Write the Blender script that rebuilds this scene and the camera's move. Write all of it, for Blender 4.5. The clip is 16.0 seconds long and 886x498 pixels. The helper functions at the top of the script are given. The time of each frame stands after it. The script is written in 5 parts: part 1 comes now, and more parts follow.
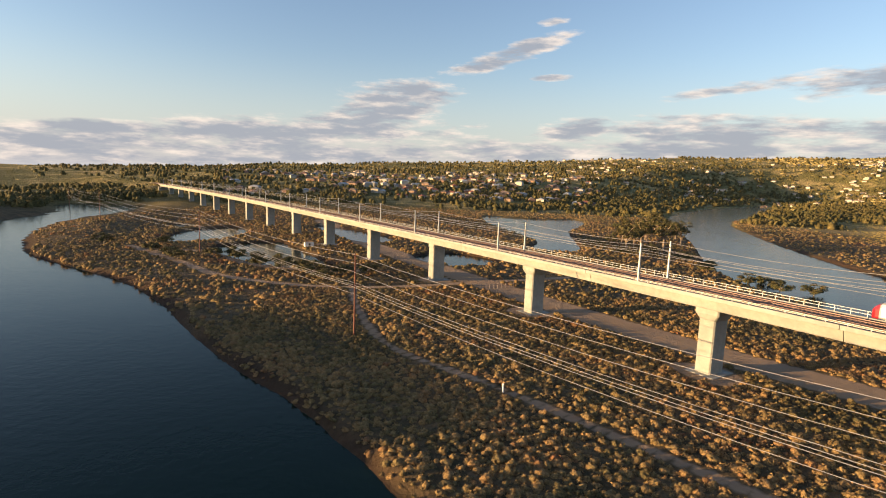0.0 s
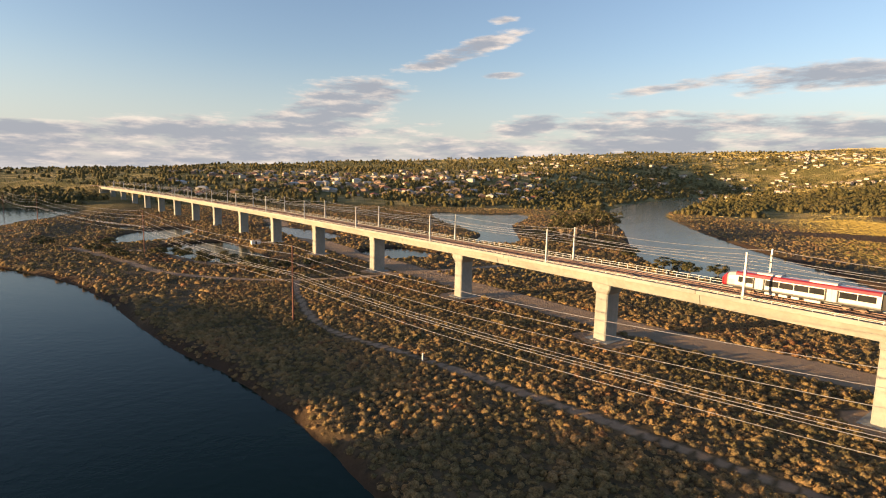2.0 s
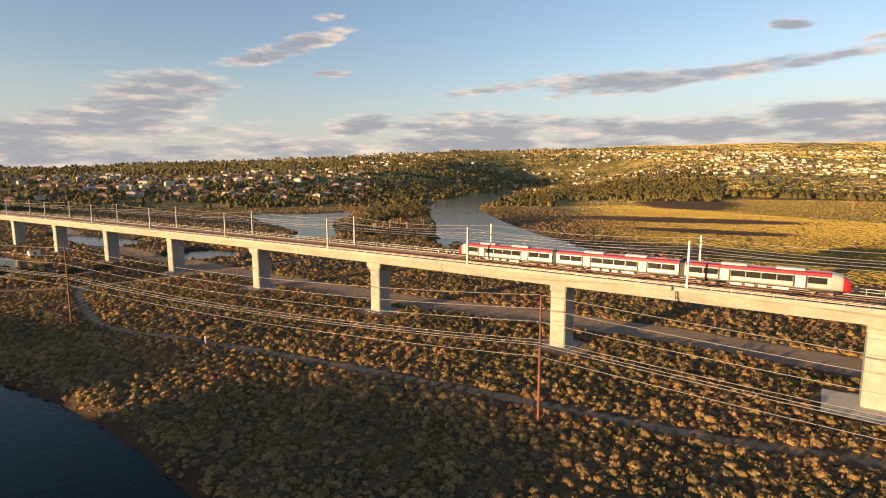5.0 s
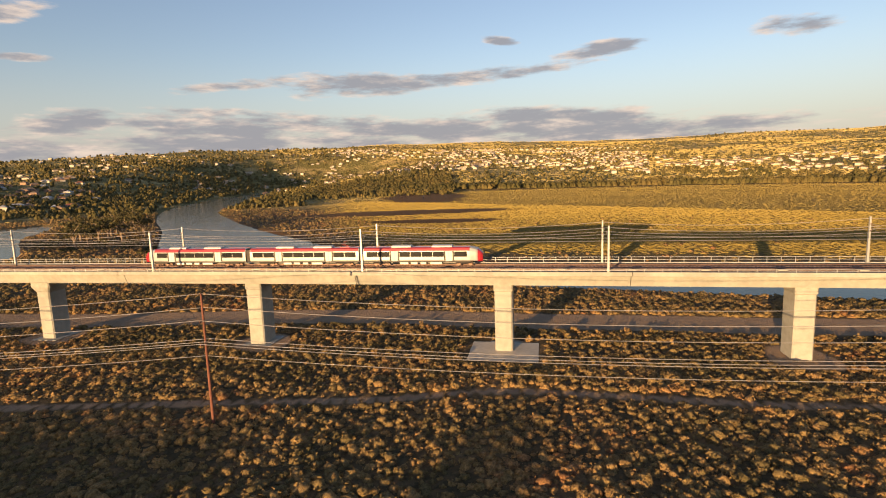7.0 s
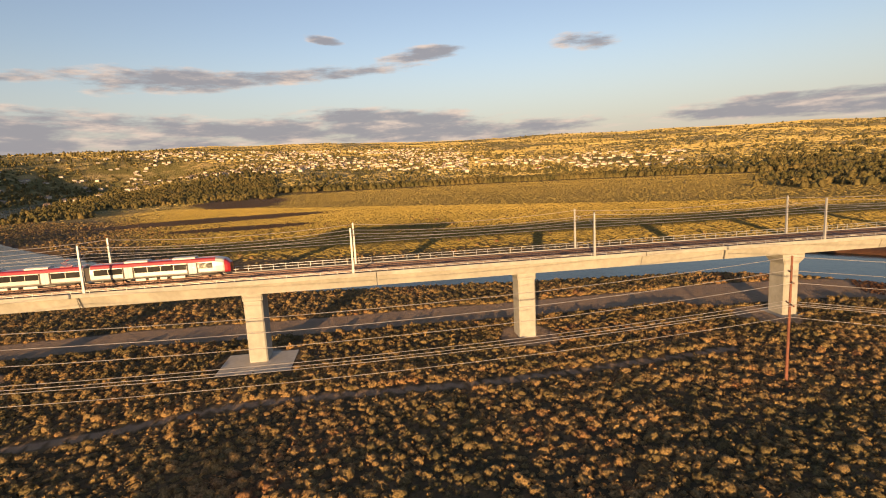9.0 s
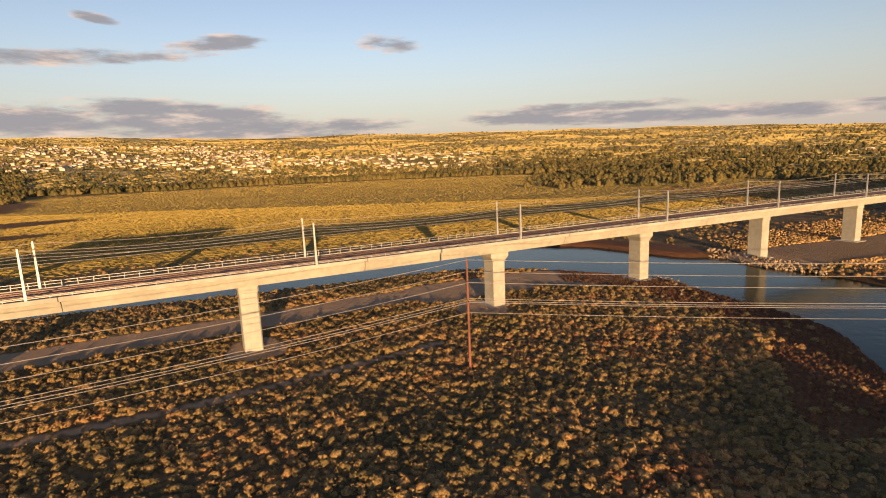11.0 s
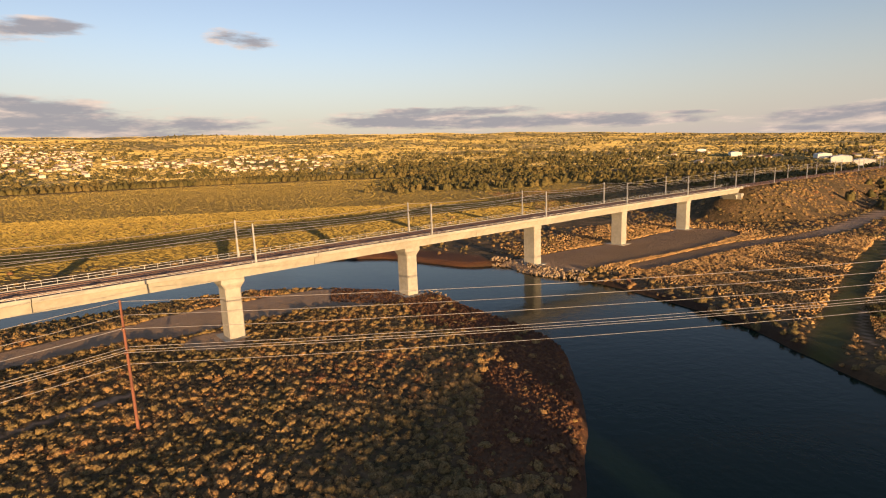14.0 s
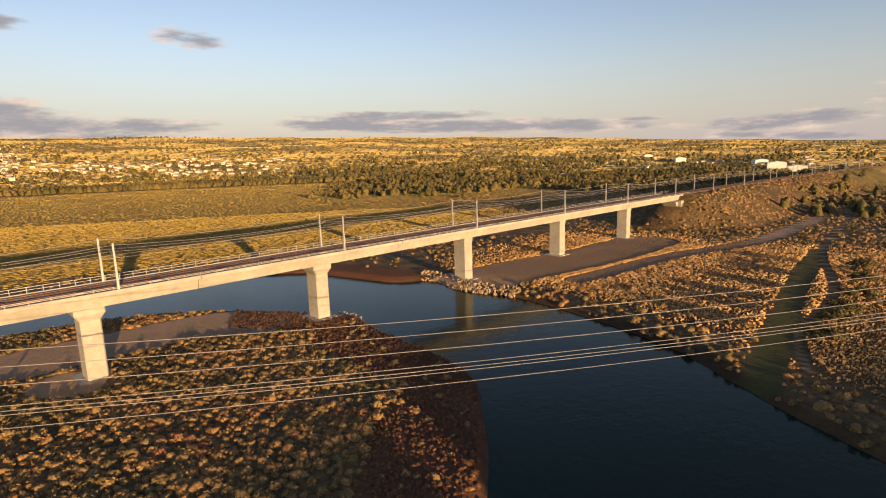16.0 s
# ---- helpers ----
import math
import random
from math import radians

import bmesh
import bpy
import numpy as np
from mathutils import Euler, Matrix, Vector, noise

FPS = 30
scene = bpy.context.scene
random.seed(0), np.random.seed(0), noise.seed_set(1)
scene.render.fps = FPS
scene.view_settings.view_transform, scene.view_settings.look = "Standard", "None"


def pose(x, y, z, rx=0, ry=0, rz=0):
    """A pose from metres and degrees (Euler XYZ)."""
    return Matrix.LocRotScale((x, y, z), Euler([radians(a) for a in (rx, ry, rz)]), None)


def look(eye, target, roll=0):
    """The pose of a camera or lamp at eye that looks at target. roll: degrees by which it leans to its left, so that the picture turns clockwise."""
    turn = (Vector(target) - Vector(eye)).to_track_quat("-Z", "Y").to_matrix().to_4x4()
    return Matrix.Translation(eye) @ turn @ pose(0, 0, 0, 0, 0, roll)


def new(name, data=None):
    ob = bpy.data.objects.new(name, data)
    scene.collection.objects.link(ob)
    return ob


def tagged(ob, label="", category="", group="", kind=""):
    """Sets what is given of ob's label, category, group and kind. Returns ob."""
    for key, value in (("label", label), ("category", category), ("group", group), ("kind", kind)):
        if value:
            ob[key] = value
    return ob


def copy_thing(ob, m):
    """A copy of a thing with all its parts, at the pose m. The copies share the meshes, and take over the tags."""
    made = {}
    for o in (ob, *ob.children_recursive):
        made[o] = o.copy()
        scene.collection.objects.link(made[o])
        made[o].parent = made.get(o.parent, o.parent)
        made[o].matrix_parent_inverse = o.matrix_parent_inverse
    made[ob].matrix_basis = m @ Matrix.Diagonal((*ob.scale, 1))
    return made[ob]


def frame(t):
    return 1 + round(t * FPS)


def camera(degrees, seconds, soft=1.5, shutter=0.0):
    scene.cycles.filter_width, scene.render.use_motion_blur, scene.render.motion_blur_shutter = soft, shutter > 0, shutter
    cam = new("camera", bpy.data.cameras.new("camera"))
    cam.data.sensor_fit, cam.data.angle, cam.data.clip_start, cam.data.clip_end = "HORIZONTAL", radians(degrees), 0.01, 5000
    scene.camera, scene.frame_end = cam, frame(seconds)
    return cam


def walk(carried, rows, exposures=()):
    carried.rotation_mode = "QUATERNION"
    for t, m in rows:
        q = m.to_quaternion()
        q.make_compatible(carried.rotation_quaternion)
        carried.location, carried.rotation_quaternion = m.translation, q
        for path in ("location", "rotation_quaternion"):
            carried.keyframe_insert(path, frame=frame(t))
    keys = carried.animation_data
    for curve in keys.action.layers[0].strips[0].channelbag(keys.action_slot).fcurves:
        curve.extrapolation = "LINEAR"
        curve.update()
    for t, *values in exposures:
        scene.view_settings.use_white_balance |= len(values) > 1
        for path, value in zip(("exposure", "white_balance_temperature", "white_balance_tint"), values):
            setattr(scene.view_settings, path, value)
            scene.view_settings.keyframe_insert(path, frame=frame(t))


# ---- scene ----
cam = camera(80.2, 16.0, soft=1.1)
PATH = [
    (0, (-3.577, 3.024, 37.604), (-3.665, 5.005, 37.341), 2.2),
    (0.5, (-2.228, -0.026, 37.556), (-2.307, 1.955, 37.293), 2.0),
    (1, (-0.928, -3.17, 37.546), (-1.012, -1.189, 37.28), 1.8),
    (1.5, (1.554, -6.654, 37.519), (1.48, -4.674, 37.251), 1.6),
    (2, (3.696, -9.725, 37.277), (3.77, -7.745, 37.011), 1.3),
    (2.5, (5.727, -12.714, 36.94), (6.046, -10.757, 36.679), 0.8),
    (3, (8.089, -15.851, 36.727), (8.724, -13.973, 36.467), 0.1),
    (5.5, (17.737, -32.733, 36.258), (18.418, -30.872, 35.992), -0.2),
    (6, (20.569, -35.349, 36.073), (21.417, -33.558, 35.805), -0.6),
    (6.5, (23.379, -38.061, 35.849), (24.586, -36.49, 35.573), -1.4),
    (7, (25.614, -41.05, 35.639), (27.017, -39.653, 35.358), -1.9),
    (7.5, (27.813, -44.303, 35.513), (29.282, -42.976, 35.229), -2.1),
    (8, (30.035, -47.607, 35.514), (31.563, -46.349, 35.23), -2.4),
    (8.5, (32.414, -51.204, 35.582), (34.008, -50.03, 35.294), -2.7),
    (9, (35.053, -54.657, 35.464), (36.812, -53.754, 35.162), -3.0),
    (9.5, (36.564, -58.265, 35.367), (38.447, -57.67, 35.049), -3.4),
    (12, (41.844, -82.316, 37.714), (43.811, -82.204, 37.37), -2.1),
    (12.5, (43.342, -87.186, 37.886), (45.311, -87.206, 37.539), -2.3),
    (13, (45.039, -91.716, 38.07), (47.006, -91.822, 37.722), -2.2),
    (13.5, (47.269, -96.269, 38.048), (49.23, -96.453, 37.701), -2.1),
    (14, (49.815, -100.113, 37.994), (51.768, -100.372, 37.649), -2.1),
    (14.5, (52.479, -103.577, 38.117), (54.427, -103.873, 37.776), -1.9),
    (15, (55.41, -106.74, 38.378), (57.358, -107.042, 38.039), -1.7),
    (15.5, (58.437, -109.563, 38.337), (60.379, -109.9, 38.001), -1.6),
    (16, (61.824, -112.348, 38.403), (63.751, -112.767, 38.067), -1.8),
]
walk(cam, [(t, look(eye, target, roll)) for t, eye, target, roll in PATH], [(0.0, 1.46, 6400, 9), (2.5, 1.42, 6550, 10), (5.5, 1.28, 6750, 12), (9.0, 1.06, 7050, 16), (12.5, 1.14, 7100, 18), (16.0, 1.15, 7050, 18)])

# ---- daylight ----
SUN_EL, SUN_AZ = 4.6, 254.4          # degrees; azimuth clockwise from +y
to_sun = Vector((math.sin(radians(SUN_AZ)) * math.cos(radians(SUN_EL)), math.cos(radians(SUN_AZ)) * math.cos(radians(SUN_EL)), math.sin(radians(SUN_EL))))
sun = new("sun", bpy.data.lights.new("sun", "SUN"))
sun.data.energy, sun.data.angle, sun.data.color = 5.0, radians(0.45), (1.0, 0.665, 0.32)
sun.matrix_world = look(to_sun * 500, (0, 0, 0))


class Nodes:
    """A short way to write node trees."""

    def __init__(self, tree):
        self.tree = tree
        tree.nodes.clear()

    def add(self, kind, ins=None, **props):
        node = self.tree.nodes.new(kind)
        for key, value in props.items():
            if key == "op":
                node.operation = value
            elif key == "blend":
                node.blend_type = value
            elif key == "data":
                node.data_type = value
            elif key == "attribute":
                node.attribute_name = value
            elif key == "sky":
                node.sky_type = value
            elif key == "clampit":
                node.use_clamp = value
            elif key == "dims":
                node.noise_dimensions = value
        for key, value in (ins or {}).items():
            self.put(node.inputs[key], value)
        return node

    def put(self, socket, value):
        if isinstance(value, bpy.types.NodeSocket):
            self.tree.links.new(value, socket)
        elif isinstance(value, bpy.types.Node):
            self.tree.links.new(value.outputs[0], socket)
        else:
            socket.default_value = value

    def math(self, op, a, b=0.0, c=0.0, clampit=False):
        return self.add("ShaderNodeMath", {0: a, 1: b, 2: c}, op=op, clampit=clampit).outputs[0]

    def mix(self, fac, a, b, blend="MIX"):
        node = self.add("ShaderNodeMix", data="RGBA", blend=blend)
        self.put(node.inputs[0], fac)
        self.put(node.inputs[6], a if isinstance(a, (bpy.types.NodeSocket, bpy.types.Node)) else (*a, 1))
        self.put(node.inputs[7], b if isinstance(b, (bpy.types.NodeSocket, bpy.types.Node)) else (*b, 1))
        return node.outputs[2]

    def noise(self, vec, scale, detail=4.0, rough=0.55, distortion=0.0):
        node = self.add("ShaderNodeTexNoise", {"Scale": scale, "Detail": detail, "Roughness": rough, "Distortion": distortion})
        if vec is not None:
            self.put(node.inputs["Vector"], vec)
        return node.outputs[0]

    def ramp(self, fac, stops):
        node = self.add("ShaderNodeValToRGB", {0: fac})
        els = node.color_ramp.elements
        while len(els) < len(stops):
            els.new(0.5)
        for el, (at, col) in zip(els, stops):
            el.position, el.color = at, (*col, 1) if len(col) == 3 else col
        return node.outputs[0]

    def step(self, value, lo, hi):
        node = self.add("ShaderNodeMapRange", {"Value": value, "From Min": lo, "From Max": hi})
        node.interpolation_type = "SMOOTHSTEP"
        return node.outputs[0]


def build_sky():
    world = bpy.data.worlds.new("sky")
    scene.world = world
    world.use_nodes = True
    n = Nodes(world.node_tree)
    sky = n.add("ShaderNodeTexSky", sky="NISHITA")
    sky.sun_disc, sky.sun_elevation, sky.sun_rotation = False, radians(SUN_EL), radians(SUN_AZ)
    sky.air_density, sky.dust_density, sky.ozone_density = 1.0, 0.6, 1.6
    way = n.add("ShaderNodeTexCoord").outputs["Generated"]
    sep = n.add("ShaderNodeSeparateXYZ", {0: way})
    x, y, z = sep.outputs
    az = n.math("MULTIPLY", n.math("ARCTAN2", x, y), 57.29578)
    el = n.math("MULTIPLY", n.math("ARCSINE", z), 57.29578)
    flat = n.add("ShaderNodeCombineXYZ", {0: az, 1: n.math("MULTIPLY", el, 4.6), 2: 0.0}).outputs[0]
    warp = n.noise(flat, 0.09, 5.0, 0.6)
    fine = n.noise(flat, 0.3, 9.0, 0.64)
    field = n.math("ADD", n.math("MULTIPLY", warp, 0.55), n.math("MULTIPLY", fine, 0.45))
    # each cloud: azimuth, elevation, half width, half height, slope of its axis, weight
    clouds = CLOUDS
    total = None
    for a, e, w, h, slope, weight in clouds:
        da = n.math("SUBTRACT", az, a)
        de = n.math("SUBTRACT", n.math("SUBTRACT", el, e), n.math("MULTIPLY", da, slope))
        q = n.math("ADD", n.math("POWER", n.math("ABSOLUTE", n.math("DIVIDE", da, w)), 2.0), n.math("POWER", n.math("ABSOLUTE", n.math("DIVIDE", de, h)), 2.0))
        m = n.math("MULTIPLY", n.math("SUBTRACT", 1.0, q), weight)
        total = m if total is None else n.math("MAXIMUM", total, m)
    total = n.math("MAXIMUM", total, -1.0)
    dens = n.math("ADD", n.math("MULTIPLY", total, 0.6), n.math("MULTIPLY", n.math("SUBTRACT", field, 0.51), 3.6))
    cover = n.step(dens, -0.12, 0.55)
    # thick parts show a grey underside, thin and upper edges catch the low sun
    lift = n.noise(n.add("ShaderNodeVectorMath", {0: flat, 1: (-1.2, 2.6, 0)}, op="ADD").outputs[0], 0.22, 8.0, 0.6)
    edge = n.math("SUBTRACT", fine, lift)
    lit = n.step(n.math("ADD", n.math("MULTIPLY", edge, 2.2), n.math("MULTIPLY", n.math("SUBTRACT", 0.5, dens), 0.8)), -0.15, 0.66)
    tone = n.mix(lit, CLOUD_DARK, CLOUD_LIT)
    haze = n.step(el, 13.0, -1.0)
    clear = n.mix(n.math("MULTIPLY", haze, 0.85), n.mix(1.0, sky.outputs[0], SKY_GAIN, "MULTIPLY"), HAZE)
    out = n.mix(n.math("MULTIPLY", cover, 0.92), clear, tone)
    back = n.add("ShaderNodeBackground", {"Color": out, "Strength": SKY_STRENGTH})
    n.add("ShaderNodeOutputWorld", {0: back})


CLOUDS = [
    (-30, 2.2, 42, 2.0, 0.02, 0.95), (22, 3.2, 40, 2.3, 0.02, 0.95), (60, 3.8, 26, 1.7, -0.02, 0.95), (104, 3.4, 26, 0.8, -0.03, 0.85),
    (3.5, 12.8, 6.9, 1.07, 0.31, 1), (-8.1, 7.6, 6.5, 2.7, 0.15, 1.15), (-16.3, 4.3, 17.0, 1.93, 0.06, 1.1), (-35.4, 3.4, 9.8, 0.89, 0.02, 0.95), (-35.9, 1.1, 9.4, 1.0, 0.06, 1.0),
    (10.3, 5.5, 4.3, 1.36, 0.12, 1.1), (26.5, 9.4, 7.6, 0.69, 0.12, 0.95), (25.0, 5.4, 12.2, 1.75, -0.01, 1.1), (7.9, 15.9, 1.6, 0.46, 0.08, 0.8), (8.0, 10.7, 2.6, 0.33, 0.05, 0.75),
    (43.7, 9.5, 15.4, 0.9, 0.08, 1), (61.1, 11.5, 4.6, 0.58, 0.02, 0.95), (51.7, 13.2, 1.7, 0.48, -0.12, 0.8), (56.1, 5.3, 11.5, 1.4, -0.01, 1.15), (34.7, 9.5, 11.0, 0.98, 0.03, 0.95),
    (62.5, 11.9, 3.8, 0.59, 0.04, 0.9), (55.9, 10.4, 5.8, 0.6, 0.05, 0.9), (79.2, 11.8, 2.8, 0.82, -0.06, 0.95), (48.0, 4.8, 21.1, 1.68, -0.01, 1.15), (93.2, 4.1, 9.4, 0.7, 0.09, 1.0),
    (77.8, 11.8, 2.9, 0.84, 0.0, 0.9), (63.8, 4.1, 6.5, 1.4, -0.1, 1.15), (74.8, 3.9, 7.3, 0.94, 0.0, 1.1), (97.6, 4.6, 11.3, 0.63, -0.0, 1), (133.0, 2.5, 8.0, 0.83, 0.01, 1),
    (122.2, 3.4, 3.1, 0.27, -0.05, 0.8), (134.7, 1.2, 9.0, 0.39, -0.05, 0.9), (-60, 6, 16, 3, 0, 1.0), (165, 5, 22, 2, 0, 1.0), (-130, 7, 30, 2, 0, 0.8),
]
CLOUD_DARK, CLOUD_LIT, HAZE = (1.6, 1.66, 1.86), (4.1, 3.45, 2.95), (2.38, 2.45, 2.66)
SKY_GAIN, SKY_STRENGTH = (1.36, 1.27, 1.45), 0.094
build_sky()


# ---- materials ----
def material(name):
    mat = bpy.data.materials.new(name)
    mat.use_nodes = True
    n = Nodes(mat.node_tree)
    bsdf = n.add("ShaderNodeBsdfPrincipled")
    n.add("ShaderNodeOutputMaterial", {0: bsdf})
    return mat, n, bsdf


def surface(name, dark, light, rough=0.8, metal=0.0, scale=2.0, coarse=0.15, bump=0.15, coat=0.0, per_piece=0.0):
    """A surface with grain and stains at two scales, in real-world size."""
    mat, n, bsdf = material(name)
    pos = n.add("ShaderNodeNewGeometry").outputs["Position"]
    grain = n.noise(pos, scale, 6.0, 0.65)
    stain = n.noise(pos, coarse * scale, 3.0, 0.5)
    v = n.math("ADD", n.math("MULTIPLY", grain, 0.5), n.math("MULTIPLY", stain, 0.5))
    if per_piece:
        v = n.math("ADD", v, n.math("MULTIPLY", n.math("SUBTRACT", n.add("ShaderNodeObjectInfo").outputs["Random"], 0.5), per_piece))
    n.put(bsdf.inputs["Base Color"], n.mix(n.step(v, 0.3, 0.7), dark, light))
    n.put(bsdf.inputs["Roughness"], n.math("ADD", rough - 0.06, n.math("MULTIPLY", grain, 0.12)))
    bsdf.inputs["Metallic"].default_value = metal
    bsdf.inputs["Coat Weight"].default_value = coat
    if bump:
        n.put(bsdf.inputs["Normal"], n.add("ShaderNodeBump", {"Strength": bump, "Distance": 0.05, "Height": grain}).outputs[0])
    return mat


CONCRETE = surface("concrete", (0.245, 0.236, 0.205), (0.365, 0.352, 0.308), 0.85, scale=0.9)
STEEL = surface("galvanised_steel", (0.30, 0.30, 0.30), (0.44, 0.44, 0.43), 0.5, 0.4, 3.0, bump=0)
RAIL_STEEL = surface("rail_steel", (0.10, 0.06, 0.045), (0.20, 0.12, 0.09), 0.5, 0.6, 4.0, bump=0)
BALLAST = surface("track_bed", (0.07, 0.045, 0.04), (0.16, 0.10, 0.085), 0.9, scale=3.0)
SLEEPER = surface("concrete_sleeper", (0.16, 0.12, 0.10), (0.28, 0.22, 0.19), 0.9, scale=4.0)
TIMBER = surface("weathered_pole_timber", (0.11, 0.04, 0.025), (0.20, 0.075, 0.045), 0.85, scale=2.5)
WIRE = surface("bare_wire", (0.45, 0.40, 0.36), (0.65, 0.60, 0.54), 0.4, 0.6, 1.0, bump=0)
PORCELAIN = surface("insulator", (0.18, 0.09, 0.06), (0.30, 0.18, 0.12), 0.3, scale=5.0, bump=0)


# ---- mesh helpers ----
def mesh_from(name, bm, mat, smooth=False):
    me = bpy.data.meshes.new(name)
    bm.normal_update()
    bm.to_mesh(me)
    bm.free()
    me.materials.append(mat)
    if smooth:
        me.shade_smooth()
    return me


def mesh_from_arrays(name, verts, faces, mat, smooth=False):
    """verts: (n, 3) array; faces: (m, k) array of one polygon size."""
    verts, faces = np.asarray(verts, np.float32), np.asarray(faces, np.int32)
    me = bpy.data.meshes.new(name)
    me.vertices.add(len(verts))
    me.vertices.foreach_set("co", verts.ravel())
    me.loops.add(faces.size)
    me.loops.foreach_set("vertex_index", faces.ravel())
    me.polygons.add(len(faces))
    me.polygons.foreach_set("loop_start", np.arange(0, faces.size, faces.shape[1], dtype=np.int32))
    me.polygons.foreach_set("use_smooth", np.full(len(faces), smooth))
    me.update(calc_edges=True)
    me.materials.append(mat)
    return me


def part(name, bm, mat, parent, label="", smooth=False):
    """Link a bmesh (or a ready mesh) as one mesh object under a thing or a part."""
    me = bm if isinstance(bm, bpy.types.Mesh) else mesh_from(name, bm, mat, smooth)
    ob = new(name, me)
    ob.parent = parent
    return tagged(ob, label)


def box(bm, lo, hi, bevel=0.0, m=None):
    """A box between two corners, its edges bevelled."""
    lo, hi = Vector(lo), Vector(hi)
    made = bmesh.ops.create_cube(bm, size=1.0, matrix=(m or Matrix()) @ Matrix.Translation((lo + hi) / 2) @ Matrix.Diagonal((*(hi - lo), 1)))
    if bevel:
        edges = list({e for v in made["verts"] for e in v.link_edges})
        bmesh.ops.bevel(bm, geom=edges, offset=bevel, segments=1, affect="EDGES")
    return bm


def rod(bm, a, b, r0, r1=None, sides=8):
    """A tapered round bar from a to b."""
    a, b = Vector(a), Vector(b)
    turn = (b - a).to_track_quat("Z", "Y").to_matrix().to_4x4()
    bmesh.ops.create_cone(bm, cap_ends=True, segments=sides, radius1=r0, radius2=r0 if r1 is None else r1, depth=(b - a).length, matrix=Matrix.Translation((a + b) / 2) @ turn)
    return bm


def loft(bm, rings, caps=True):
    """Skin a row of rings, each a list of points of equal count."""
    rows = [[bm.verts.new(p) for p in ring] for ring in rings]
    for r0, r1 in zip(rows, rows[1:]):
        for i in range(len(r0)):
            j = (i + 1) % len(r0)
            bm.faces.new((r0[i], r0[j], r1[j], r1[i]))
    if caps:
        bm.faces.new(rows[0][::-1])
        bm.faces.new(rows[-1])
    bmesh.ops.recalc_face_normals(bm, faces=bm.faces)
    return bm


def thing(name, label, category, group="", kind="", at=None):
    ob = tagged(new(name), label, category, group, kind)
    if at is not None:
        ob.matrix_basis = at
    return ob


# ---- the viaduct's line ----
ORIGIN, ALONG, ACROSS = np.array((42.37, 104.79)), np.array((0.5504, -0.8349)), np.array((0.8349, 0.5504))
DECK_TOP = 16.9


def bow(s):
    return 1.5 - 0.00008 * (s - 170.0) ** 2


def on_line(s, n=0.0, z=0.0):
    """A place s metres along the viaduct, n metres beyond its near edge."""
    tilt = -0.00016 * (s - 170.0)
    p = ORIGIN + ALONG * (s - n * tilt) + ACROSS * (bow(s) + n)
    return Vector((p[0], p[1], z))


def line_pose(s, n=0.0, z=0.0):
    """x runs along the viaduct, y across it and away from the river bend."""
    tilt = -0.00016 * (s - 170.0)
    d = ALONG + ACROSS * tilt
    return Matrix.Translation(on_line(s, n, z)) @ Matrix.Rotation(math.atan2(d[1], d[0]), 4, "Z")


# ---- ground, river and ponds ----
def smooth_line(pts, closed=True, steps=6):
    """A Catmull-Rom curve through a few control points."""
    pts, out, k = np.array(pts, float), [], len(pts)
    for i in range(k if closed else k - 1):
        p = [pts[(i + j) % k] if closed else pts[min(max(i + j, 0), k - 1)] for j in (-1, 0, 1, 2)]
        for t in np.linspace(0, 1, steps, endpoint=False):
            out.append(0.5 * (2 * p[1] + (p[2] - p[0]) * t + (2 * p[0] - 5 * p[1] + 4 * p[2] - p[3]) * t * t + (3 * p[1] - p[0] - 3 * p[2] + p[3]) * t ** 3))
    return np.array(out)


INNER_BANK = [(-330, 520), (-290, 425), (-275, 350), (-242, 281), (-194, 219), (-159, 194), (-107, 161), (-54, 105), (-27, 80), (-2, 48), (28, -8), (56, -62), (80, -106),
              (105, -124), (132, -133), (150, -135), (178, -122), (189, -118), (196, -106), (206, -84), (207, -56), (190, -20), (170, 22), (150, 65), (128, 115),
              (112, 180), (112, 250), (154, 378), (212, 580), (298, 785), (471, 1055), (750, 1400), (1100, 1720)]
OUTER_BANK = [(1150, 1660), (830, 1480), (560, 1010), (310, 640), (240, 460), (202, 320), (184, 220), (169, 150), (178, 92), (204, 42), (232, -8), (252, -60),
              (253, -98), (238, -118), (226, -131), (224, -143), (209, -149), (198, -160), (180, -169), (150, -177), (107, -177), (50, -186), (-10, -172), (-60, -100), (-100, -20),
              (-160, 60), (-230, 150), (-280, 240), (-303, 310), (-330, 400), (-400, 500)]
PONDS = [[(-155, 262), (-176, 312), (-160, 348), (-140, 325), (-137, 285)], [(-125, 248), (-121, 273), (-102, 280), (-70, 234), (-57, 214), (-72, 205), (-96, 217)],
         [(-113, 381), (-75, 357), (-46, 315), (-60, 294), (-88, 330)], [(-28, 250), (-11, 270), (13, 245), (-9, 226)],
         [(14, 560), (62, 548), (112, 560), (100, 484), (76, 419), (60, 299), (33, 302), (42, 348), (20, 440)], [(-190, 330), (-205, 350), (-186, 352)]]
RIVER = smooth_line(INNER_BANK + OUTER_BANK, steps=4)


def inside(p, poly):
    x, y = p[:, 0], p[:, 1]
    out = np.zeros(len(p), bool)
    for (x0, y0), (x1, y1) in zip(poly, np.roll(poly, -1, 0)):
        if y0 != y1:
            out ^= ((y0 > y) != (y1 > y)) & (x < (x1 - x0) * (y - y0) / (y1 - y0) + x0)
    return out


